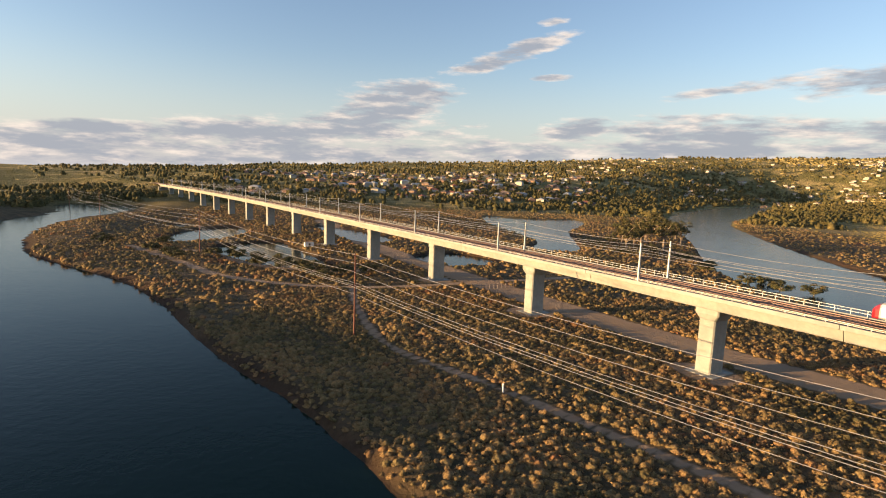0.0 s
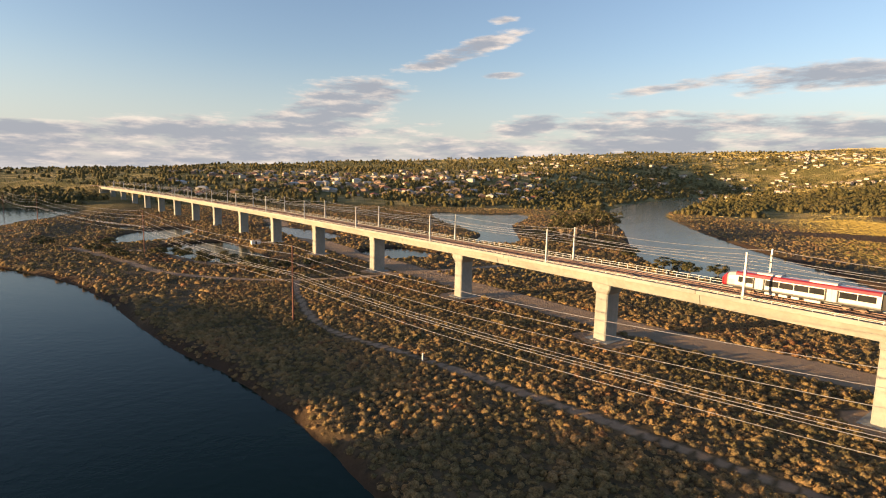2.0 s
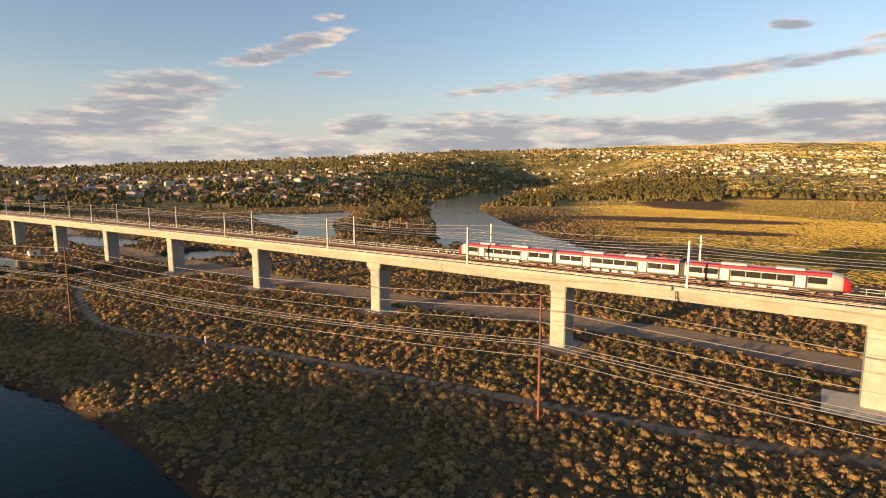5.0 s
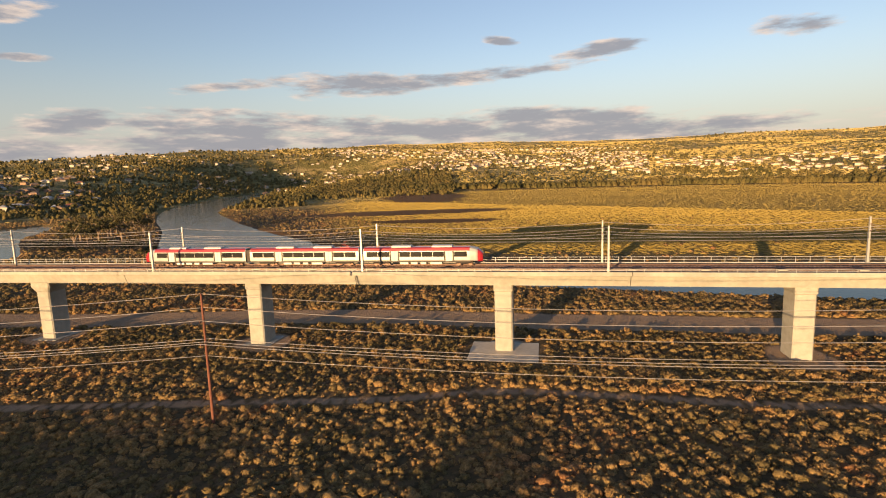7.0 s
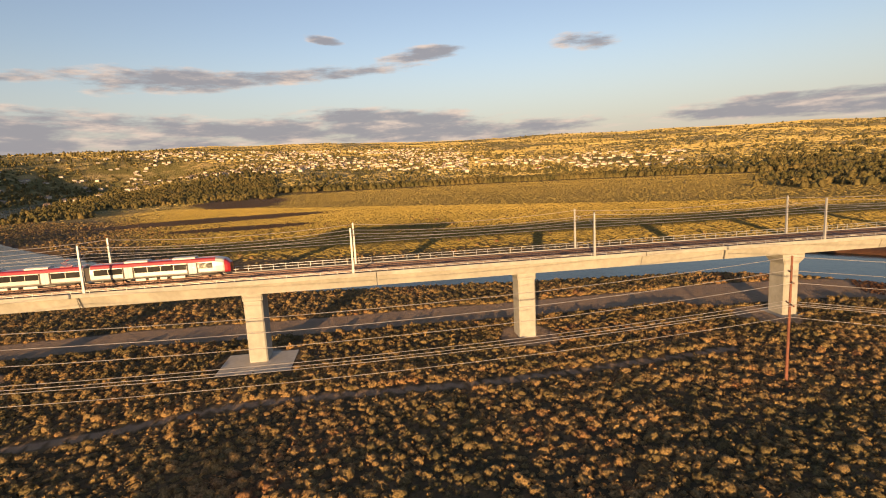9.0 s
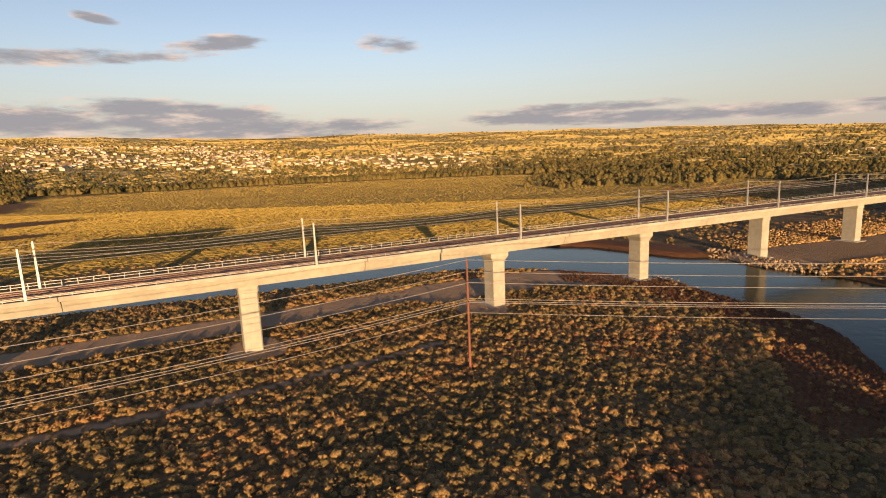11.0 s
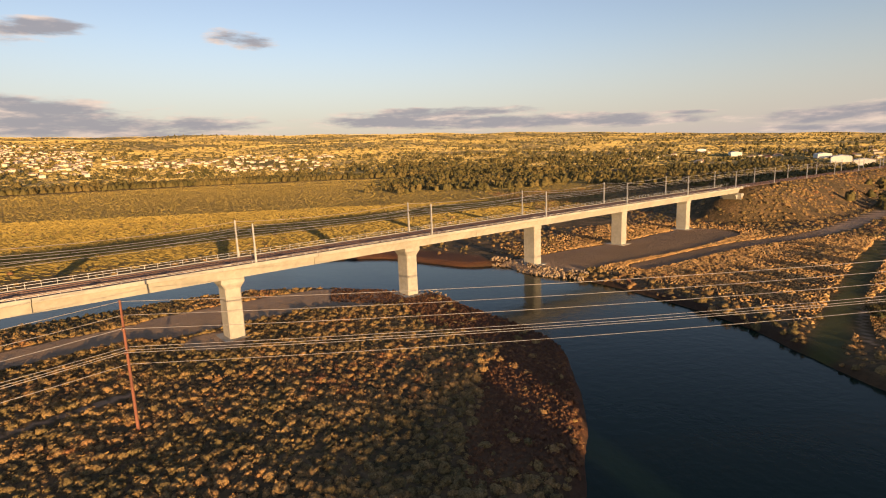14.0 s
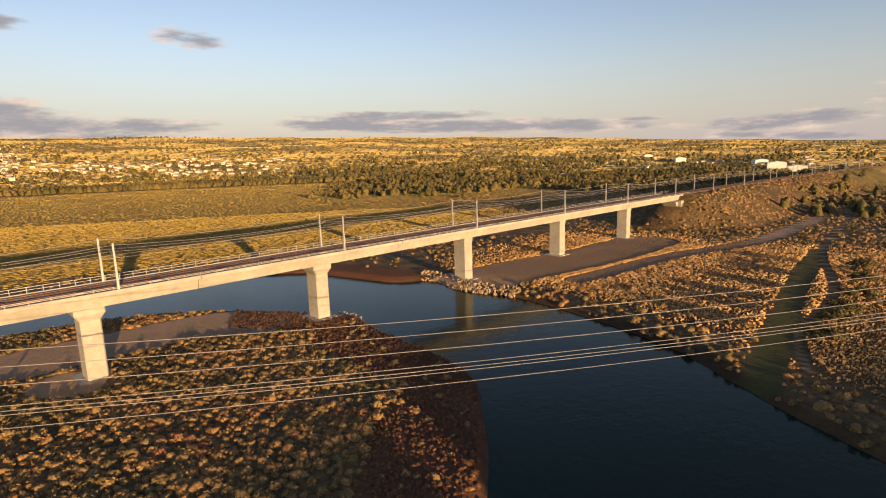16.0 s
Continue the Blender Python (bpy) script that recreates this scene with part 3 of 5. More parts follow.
overhead = thing("overhead_line", "bare overhead railway wires strung between steel masts", "overhead line")
for c in TRACKS:
    for name, base, sag in (("contact_wire", 5.15, 0.05), ("catenary_wire", 6.4, 0.75)):
        pts = [on_line(a + (b - a) * t, c, DECK_TOP + 0.6 + base - sag * 4 * t * (1 - t)) for a, b in zip(MAST_S, MAST_S[1:]) for t in np.linspace(0, 1, 8, endpoint=False)]
        part(name, wire_mesh(name, pts), WIRE, overhead)
for n in (0.3, 10.7):
    pts = [on_line(a + (b - a) * t, n, DECK_TOP + 0.6 + 7.9 - 0.9 * 4 * t * (1 - t)) for a, b in zip(MAST_S, MAST_S[1:]) for t in np.linspace(0, 1, 8, endpoint=False)]
    part("feeder_wire", wire_mesh("feeder_wire", pts, 0.04), WIRE, overhead)


# ---- timber power poles and their lines ----
POLES = [(-330, 420), (-246, 339), (-120, 226), (-28.2, 118.2), (52.7, 34.0), (124.6, -65.4), (125, -252), (118, -400)]
WIRE_FIX = [(0.0, 20.2), (-1.0, 18.0), (1.0, 16.6), (-1.3, 13.3), (0.2, 13.3), (1.3, 13.3), (0.0, 11.2)]


def build_pole(place, way):
    pole = thing("power_pole", "tall reddish weathered timber power pole with short crossarms", "power pole", "power poles")
    bm = bmesh.new()
    rod(bm, (0, 0, -0.8), (0, 0, 19.2), 0.24, 0.15, 10)
    part("pole_shaft", bm, TIMBER, pole)
    for lo, hi, z in ((-1.1, 0.1, 16.75), (-0.1, 1.1, 15.3), (-1.45, 1.45, 12.0)):
        bm = bmesh.new()
        box(bm, (lo, -0.07, z - 0.08), (hi, 0.07, z + 0.08), 0.015)
        part("crossarm", bm, TIMBER, pole)
    for n, z in WIRE_FIX:
        bm = bmesh.new()
        rod(bm, (n, 0, z - 1.2 - 0.16), (n, 0, z - 1.2 + 0.14), 0.09, 0.05, 8)
        part("insulator", bm, PORCELAIN, pole, "brown insulator")
    pole.matrix_basis = Matrix.Translation((*place, float(height(np.array([place], float))[0][0]) - 0.05)) @ Matrix.Rotation(math.atan2(way[1], way[0]) - math.pi / 2, 4, "Z")
    return pole


power_line = thing("power_line", "seven bare wires strung between timber power poles", "power line")
ways = []
for i, p in enumerate(POLES):
    a, b = np.array(POLES[max(i - 1, 0)], float), np.array(POLES[min(i + 1, len(POLES) - 1)], float)
    way = (b - a) / np.linalg.norm(b - a)
    ways.append(way)
    build_pole(p, way)
for k, (n, z) in enumerate(WIRE_FIX):
    pts = []
    for i in range(len(POLES) - 1):
        a, b = (np.array((*(np.array(POLES[j]) + n * np.array((ways[j][1], -ways[j][0]))), z)) for j in (i, i + 1))
        sag = 2.0 if k < 3 else 1.7
        pts += [a + (b - a) * t - np.array((0, 0, sag * 4 * t * (1 - t))) for t in np.linspace(0, 1, 14, endpoint=False)]
    part("wire", wire_mesh("wire", pts, 0.036), WIRE, power_line)


# ---- the train ----
SILVER = surface("train_silver_paint", (0.28, 0.28, 0.27), (0.37, 0.365, 0.35), 0.35, 0.3, 0.8, bump=0, coat=0.4)
RED = surface("train_red_paint", (0.24, 0.008, 0.014), (0.31, 0.013, 0.020), 0.35, 0.0, 0.8, bump=0, coat=0.5)
GLASS = surface("tinted_train_glass", (0.012, 0.012, 0.012), (0.03, 0.028, 0.025), 0.12, 0.0, 0.5, bump=0)
DARK = surface("dark_underframe", (0.02, 0.018, 0.016), (0.06, 0.05, 0.045), 0.7, 0.2, 3.0, bump=0)
GREY = surface("roof_unit_grey", (0.45, 0.44, 0.42), (0.60, 0.59, 0.56), 0.6, 0.1, 2.0, bump=0)
LAMP = surface("headlight_lens", (0.50, 0.50, 0.48), (0.60, 0.60, 0.58), 0.1, 0.0, 1.0, bump=0)
CAR = 25.0


def car_ring(x, w=1.0, top=3.75, low=0.95, lean=0.0):
    half = [(1.36, low), (1.5, low + 0.25), (1.5, 2.2), (1.47, top - 0.75), (1.32, top - 0.25), (0.95, top - 0.05), (0.4, top)]
    pts = [(x + lean * (z - low), y * w, z) for y, z in half]
    return pts + [(a, -b, c) for a, b, c in pts[::-1]]


def build_car(train, x0, cab_front, cab_back, pantograph):
    x1 = x0 + CAR
    a, b = x0 + 0.35, x1 - 0.35
    rings = []
    if cab_back:
        rings += [car_ring(a - 0.1, 0.72, 2.5), car_ring(a + 0.35, 0.86, 3.0), car_ring(a + 1.1, 0.95, 3.5), car_ring(a + 2.4)]
    else:
        rings += [car_ring(a)]
    rings += [car_ring(x0 + 8), car_ring(x0 + 17)]
    if cab_front:
        rings += [car_ring(b - 2.4), car_ring(b - 1.1, 0.95, 3.5), car_ring(b - 0.35, 0.86, 3.0), car_ring(b + 0.1, 0.72, 2.5)]
    else:
        rings += [car_ring(b)]
    body = part("car_body", loft(bmesh.new(), rings), SILVER, train, "silver rail car body")
    lo, hi = (a + (2.4 if cab_back else 0.1)), (b - (2.4 if cab_front else 0.1))
    # red roof edge bands, and a red mask round each cab
    bm = bmesh.new()
    for sy in (1, -1):
        bm2 = [(1.49, 3.06), (1.345, 3.52), (0.97, 3.72), (0.90, 3.74), (0.9, 3.60), (1.2, 3.40), (1.40, 3.02)]
        loft(bm, [[(x, sy * y, z) for y, z in bm2] for x in (lo, hi)])
    part("roof_band", bm, RED, body, "red roof edge band")
    for cab, end, way in ((cab_front, b, -1), (cab_back, a, 1)):
        if cab:
            bm = bmesh.new()
            k = 1.025
            loft(bm, [car_ring(end + way * d, w * k, t + 0.04, 0.9) for d, w, t in ((-0.13, 0.72, 2.5), (0.33, 0.86, 3.0), (0.85, 0.925, 3.35))])
            part("cab_mask", bm, RED, body, "red cab front")
            bm = bmesh.new()
            for d0, w0, z0, d1, w1, z1 in ((0.08, 0.95, 2.15, 0.75, 1.02, 3.05),):
                q = [(end + way * (d0 - 0.16), -w0, z0), (end + way * (d0 - 0.16), w0, z0), (end + way * (d1 - 0.10), w1, z1 + 0.14), (end + way * (d1 - 0.10), -w1, z1 + 0.14)]
                inner = [(x + way * 0.35, y, z - 0.1) for x, y, z in q]
                loft(bm, [inner, q])
            part("windscreen", bm, GLASS, body, "dark windscreen")
            for sy in (-1, 1):
                bm = bmesh.new()
                rod(bm, (end + way * 0.1, sy * 0.85, 1.75), (end - way * 0.1, sy * 0.85, 1.75), 0.14, sides=10)
                part("headlight", bm, LAMP, body, "clear headlight")
            bm = bmesh.new()
            box(bm, (end - 0.3, -0.3, 0.65), (end + 0.3, 0.3, 0.95), 0.05)
            part("coupler", bm, DARK, body)
    # glazing between the doors, doors, and under-floor gear
    doors = [x0 + 6.9, x0 + 18.1]
    spans = [(lo + 0.5, doors[0] - 1.0), (doors[0] + 1.0, doors[1] - 1.0), (doors[1] + 1.0, hi - 0.5)]
    for sy in (1, -1):
        for s0, s1 in spans:
            count = max(1, round((s1 - s0) / 2.3))
            for k in range(count):
                g0, g1 = s0 + (s1 - s0) * k / count, s0 + (s1 - s0) * (k + 1) / count
                bm = bmesh.new()
                box(bm, (g0 + 0.04, min(sy * 1.40, sy * 1.515), 1.85), (g1 - 0.04, max(sy * 1.40, sy * 1.515), 2.9), 0.01)
                part("window_pane", bm, GLASS, body)
        for d in doors:
            bm = bmesh.new()
            for e in (-0.66, 0.02):
                box(bm, (d + e, min(sy * 1.4, sy * 1.53), 1.0), (d + e + 0.64, max(sy * 1.4, sy * 1.53), 3.0), 0.015)
            door = part("door", bm, LAMP, body, "pale double sliding door")
            for e in (-1.0, 0.72):
                bm = bmesh.new()
                box(bm, (d + e, min(sy * 1.4, sy * 1.518), 1.1), (d + e + 0.28, max(sy * 1.4, sy * 1.518), 3.0), 0.01)
                part("door_surround", bm, DARK, body, "dark door surround")
    bm = bmesh.new()
    box(bm, (lo - 0.2, -1.25, 0.72), (hi + 0.2, 1.25, 0.97), 0.03)
    part("underframe", bm, DARK, body)
    for q0, q1 in ((7.9, 9.7), (10.2, 11.6), (12.2, 13.4), (14.2, 16.6)):
        bm = bmesh.new()
        box(bm, (x0 + q0, -1.33, 0.32), (x0 + q1, 1.33, 0.74), 0.04)
        part("equipment_box", bm, GREY, body, "pale under-floor equipment case")
    for c in (x0 + 3.9, x0 + CAR - 3.9):
        bm = bmesh.new()
        box(bm, (c - 1.7, -1.15, 0.42), (c + 1.7, 1.15, 0.66), 0.06)
        bogie = part("bogie", bm, DARK, body)
        for e in (-1.2, 1.2):
            for sy in (-0.8, 0.8):
                bm = bmesh.new()
                rod(bm, (c + e, sy - 0.07, 0.43), (c + e, sy + 0.07, 0.43), 0.43, sides=18)
                part("wheel", bm, RAIL_STEEL, body)
    for q0, q1 in ((6.2, 10.2), (14.6, 18.6)):
        bm = bmesh.new()
        loft(bm, [[(x, -1.0, 3.6), (x, -0.95, 3.95), (x, -0.5, 4.08), (x, 0.5, 4.08), (x, 0.95, 3.95), (x, 1.0, 3.6)] for x in (x0 + q0, x0 + q0 + 0.2, x0 + q1 - 0.2, x0 + q1)])
        part("roof_unit", bm, GREY, body, "grey air conditioning unit")
    if pantograph:
        bm = bmesh.new()
        c = x0 + 21.5
        for sy in (-0.5, 0.5):
            rod(bm, (c + 0.6, sy, 3.8), (c - 0.9, sy * 0.7, 4.5), 0.035, sides=6)
            rod(bm, (c - 0.9, sy * 0.7, 4.5), (c + 0.3, sy * 0.7, 5.0), 0.03, sides=6)
        rod(bm, (c + 0.3, -0.8, 5.02), (c + 0.3, 0.8, 5.02), 0.04, sides=6)
        box(bm, (c - 1.0, -0.7, 3.74), (c + 1.0, 0.7, 3.84))
        part("pantograph", bm, RED, body, "red pantograph frame")


def build_train():
    train = thing("electric_train", "red and silver three car electric passenger train on the viaduct", "train")
    for k in range(3):
        build_car(train, k * (CAR + 0.35), k == 2, k == 0, k == 1)
    for k in (1, 2):
        bm = bmesh.new()
        box(bm, (k * (CAR + 0.35) - 0.75, -1.2, 0.9), (k * (CAR + 0.35) + 0.4, 1.2, 3.4), 0.05)
        part("gangway", bm, DARK, train, "dark bellows between the cars")
    train.matrix_basis = line_pose(62.4, TRACKS[1], RAIL_TOP) @ Matrix.Translation((-38.0, 0, 0))


build_train()


# ---- plants ----
def foliage(name, shades, rough=0.75, patch=0.05):
    """Leaf colours that vary leaf by leaf and in patches over the ground."""
    mat, n, bsdf = material(name)
    geo = n.add("ShaderNodeNewGeometry")
    v = n.math("ADD", n.math("MULTIPLY", geo.outputs["Random Per Island"], 0.5), n.math("MULTIPLY", n.step(n.noise(geo.outputs["Position"], patch, 3.0, 0.6), 0.3, 0.7), 0.5))
    n.put(bsdf.inputs["Base Color"], n.ramp(v, [(i / (len(shades) - 1), c) for i, c in enumerate(shades)]))
    bsdf.inputs["Roughness"].default_value = rough
    bsdf.inputs["Specular IOR Level"].default_value = 0.2
    return mat


def bush_leaves(name, shades, patch, grain=4.0, relief=0.3):
    """Leafy plants, each with a tone of its own, in patches over the ground and mottled leaf by leaf."""
    mat, n, bsdf = material(name)
    pos = n.add("ShaderNodeNewGeometry").outputs["Position"]
    tone = n.add("ShaderNodeAttribute", attribute="tone").outputs["Fac"]
    v = n.math("ADD", n.math("MULTIPLY", tone, 0.45), n.math("MULTIPLY", n.step(n.noise(pos, patch, 4.0, 0.6), 0.32, 0.68), 0.55))
    col = n.ramp(v, [(i / (len(shades) - 1), c) for i, c in enumerate(shades)])
    leaf = n.noise(pos, grain, 4.0, 0.7)
    col = n.mix(1.0, col, n.ramp(leaf, [(0.32, (0.4, 0.4, 0.4)), (0.68, (1.45, 1.42, 1.35))]), "MULTIPLY")
    n.put(bsdf.inputs["Base Color"], col)
    bsdf.inputs["Roughness"].default_value = 0.8
    bsdf.inputs["Specular IOR Level"].default_value = 0.15
    n.put(bsdf.inputs["Normal"], n.add("ShaderNodeBump", {"Strength": 0.9, "Distance": relief, "Height": leaf}).outputs[0])
    return mat


SALTBUSH = bush_leaves("saltbush_leaves", [(0.095, 0.080, 0.037), (0.170, 0.125, 0.054), (0.265, 0.176, 0.075), (0.310, 0.188, 0.080), (0.230, 0.096, 0.048)], 0.04)
SAMPHIRE = bush_leaves("samphire_stems", [(0.085, 0.045, 0.025), (0.14, 0.068, 0.036), (0.17, 0.09, 0.045)], 0.08, 8.0, 0.1)
DRY_BUSH = bush_leaves("dry_grass_clumps", [(0.20, 0.125, 0.055), (0.30, 0.19, 0.085), (0.38, 0.26, 0.12)], 0.06)
DRY_GRASS = foliage("dry_grass_blades", [(0.28, 0.165, 0.068), (0.40, 0.245, 0.105), (0.50, 0.33, 0.15)], patch=0.09)
MEADOW_TUFT = foliage("meadow_tufts", [(0.24, 0.18, 0.048), (0.265, 0.195, 0.05), (0.285, 0.205, 0.056)], patch=0.012)
HILL_GRASS = foliage("hill_grass_blades", [(0.25, 0.195, 0.068), (0.33, 0.255, 0.095), (0.41, 0.32, 0.135)], patch=0.004)
GUM = foliage("gum_leaves", [(0.040, 0.046, 0.018), (0.085, 0.075, 0.028), (0.12, 0.085, 0.035)], patch=0.3)
WOODS = bush_leaves("woodland_leaves", [(0.060, 0.058, 0.022), (0.110, 0.092, 0.034), (0.170, 0.125, 0.046)], 0.008, 0.6, 0.8)
BARK = surface("gum_bark", (0.16, 0.11, 0.075), (0.34, 0.25, 0.17), 0.85, scale=3.0)
rng = np.random.default_rng(7)


def leaf_cloud(centres, radius, tall, cards, card, up=0.35):
    """Small tilted leaf quads spread over the dome of each plant; arrays of verts and faces."""
    k = len(centres)
    d = rng.normal(size=(k, cards, 3))
    d[..., 2] = np.abs(d[..., 2])
    d /= np.linalg.norm(d, axis=2)[..., None]
    reach = rng.uniform(0.55, 1.0, (k, cards, 1))
    lump = 1 + 0.25 * np.sin(d[..., :1] * 5 + rng.uniform(0, 6, (k, 1, 1))) * np.cos(d[..., 1:2] * 4)
    size = np.stack([radius, radius, tall], 1)[:, None, :]
    c = centres[:, None, :] + d * reach * lump * size
    nrm = d + rng.normal(scale=0.4, size=d.shape) + np.array((0, 0, up))
    nrm /= np.linalg.norm(nrm, axis=2)[..., None]
    a = np.cross(nrm, rng.normal(size=d.shape))
    a /= np.linalg.norm(a, axis=2)[..., None]
    b = np.cross(nrm, a)
    e = (card * radius)[:, None, None] * rng.uniform(0.7, 1.3, (k, cards, 1))
    v = np.stack([c - a * e - b * e * 0.6, c + a * e - b * e * 0.5, c + a * e * 0.7 + b * e * 0.7, c - a * e * 0.6 + b * e * 0.6], 2).reshape(-1, 3)
    return v, np.arange(len(v)).reshape(-1, 4)


def scattered(lo, hi, gap):
    """Places on a jittered grid."""
    x, y = np.meshgrid(np.arange(lo[0], hi[0], gap), np.arange(lo[1], hi[1], gap))
    p = np.stack([x.ravel(), y.ravel()], 1)
    return p + rng.uniform(-0.48, 0.48, p.shape) * gap


def stuff(name, label, category, p, z, radius, tall, mat, segs=9, rings=3, leaves=24, leaf=0.17):
    """Many low plants: each a lumpy dome with loose leaf sprays standing proud of it."""
    k = len(p)
    turn = rng.uniform(0, 6.28, (k, 1, 1))
    elev = np.linspace(-0.2, 1.02, rings)[None, :, None]
    ang = turn + (np.arange(segs)[None, None, :] + 0.5 * (np.arange(rings) % 2)[None, :, None]) * 2 * math.pi / segs
    lump = rng.uniform(0.55, 1.2, (k, rings, segs))
    size = np.stack([radius, radius, tall], 1)[:, None, :]
    ring = np.stack([np.cos(elev) * np.cos(ang) * lump, np.cos(elev) * np.sin(ang) * lump, np.sin(elev) * lump + 0 * ang], 3).reshape(k, -1, 3)
    top = np.column_stack([rng.uniform(-0.2, 0.2, (k, 2)), rng.uniform(0.85, 1.1, k)])[:, None, :]
    foot = np.column_stack([p, z])[:, None, :]
    dome = foot + np.concatenate([ring, top], 1) * size
    faces = []
    for r in range(rings - 1):
        for i in range(segs):
            j, a, b = (i + 1) % segs, r * segs, (r + 1) * segs
            faces += [(a + i, a + j, b + i), (a + j, b + j, b + i)] if r % 2 == 0 else [(a + i, b + j, b + i), (a + i, a + j, b + j)]
    faces += [((rings - 1) * segs + i, (rings - 1) * segs + (i + 1) % segs, rings * segs) for i in range(segs)]
    count = rings * segs + 1
    f = (np.arange(k)[:, None, None] * count + np.array(faces)[None]).reshape(-1, 3)
    d = rng.normal(size=(k, leaves, 3))
    d[..., 2] = np.abs(d[..., 2])
    d /= np.linalg.norm(d, axis=2)[..., None]
    c = foot + d * rng.uniform(0.75, 1.25, (k, leaves, 1)) * size
    nrm = d + rng.normal(scale=0.45, size=d.shape)
    u = np.cross(nrm, rng.normal(size=d.shape))
    u /= np.linalg.norm(u, axis=2)[..., None]
    w = np.cross(nrm, u)
    w /= np.linalg.norm(w, axis=2)[..., None]
    e = (leaf * radius)[:, None, None] * rng.uniform(0.6, 1.3, (k, leaves, 1))
    spray = np.stack([c - u * e - w * e * 0.6, c + u * e - w * e * 0.6, c + w * e], 2).reshape(-1, 3)
    v = np.vstack([dome.reshape(-1, 3), spray])
    f = np.vstack([f, k * count + np.arange(len(spray)).reshape(-1, 3)])
    me = mesh_from_arrays(name, v, f, mat, True)
    tone = rng.uniform(0, 1, k)
    attribute(me, "tone", np.concatenate([np.repeat(tone, count), np.repeat(tone, leaves * 3)]))
    return tagged(new(name, me), label, category, kind="stuff")


def upright(name, label, p, z, wide, tall, mat):
    """Standing grass: short upright blades, turned at random about the way that faces the sun."""
    k = len(p)
    a = rng.normal(scale=0.55, size=k) + 1.84      # blades roughly face the low sun, so the grass is evenly lit
    w, h = wide * rng.uniform(0.5, 1.2, k), tall * rng.uniform(0.5, 1.3, k)
    dx, dy = np.cos(a) * w / 2, np.sin(a) * w / 2
    lx, ly = rng.normal(scale=0.25, size=k) * h, rng.normal(scale=0.25, size=k) * h
    c = np.column_stack([p, z - 0.1])
    low = np.column_stack([dx, dy, 0 * w])
    v = np.stack([c - low, c + low, c + low * 0.7 + np.column_stack([lx, ly, h]), c - low * 0.8 + np.column_stack([lx, ly, h * 0.85])], 1).reshape(-1, 3)
    return tagged(new(name, mesh_from_arrays(name, v, np.arange(len(v)).reshape(-1, 4), mat)), label, "grass", kind="stuff")


def keep(p, dist_min, chance):
    z, dist = height(p)
    dirt, shore, meadow, hills, dry, tip, pans, lane = zones(p, dist)
    ok = (dist > dist_min) & (dirt < 0.12) & (lane < 0.4) & (pans < rng.uniform(0.2, 1.0, len(p))) & ((tip < 0.4) | (rng.uniform(size=len(p)) < 0.12)) & (rng.uniform(size=len(p)) < chance(dist, shore, meadow, hills, dry))
    return p[ok], z[ok], dist[ok], dry[ok]


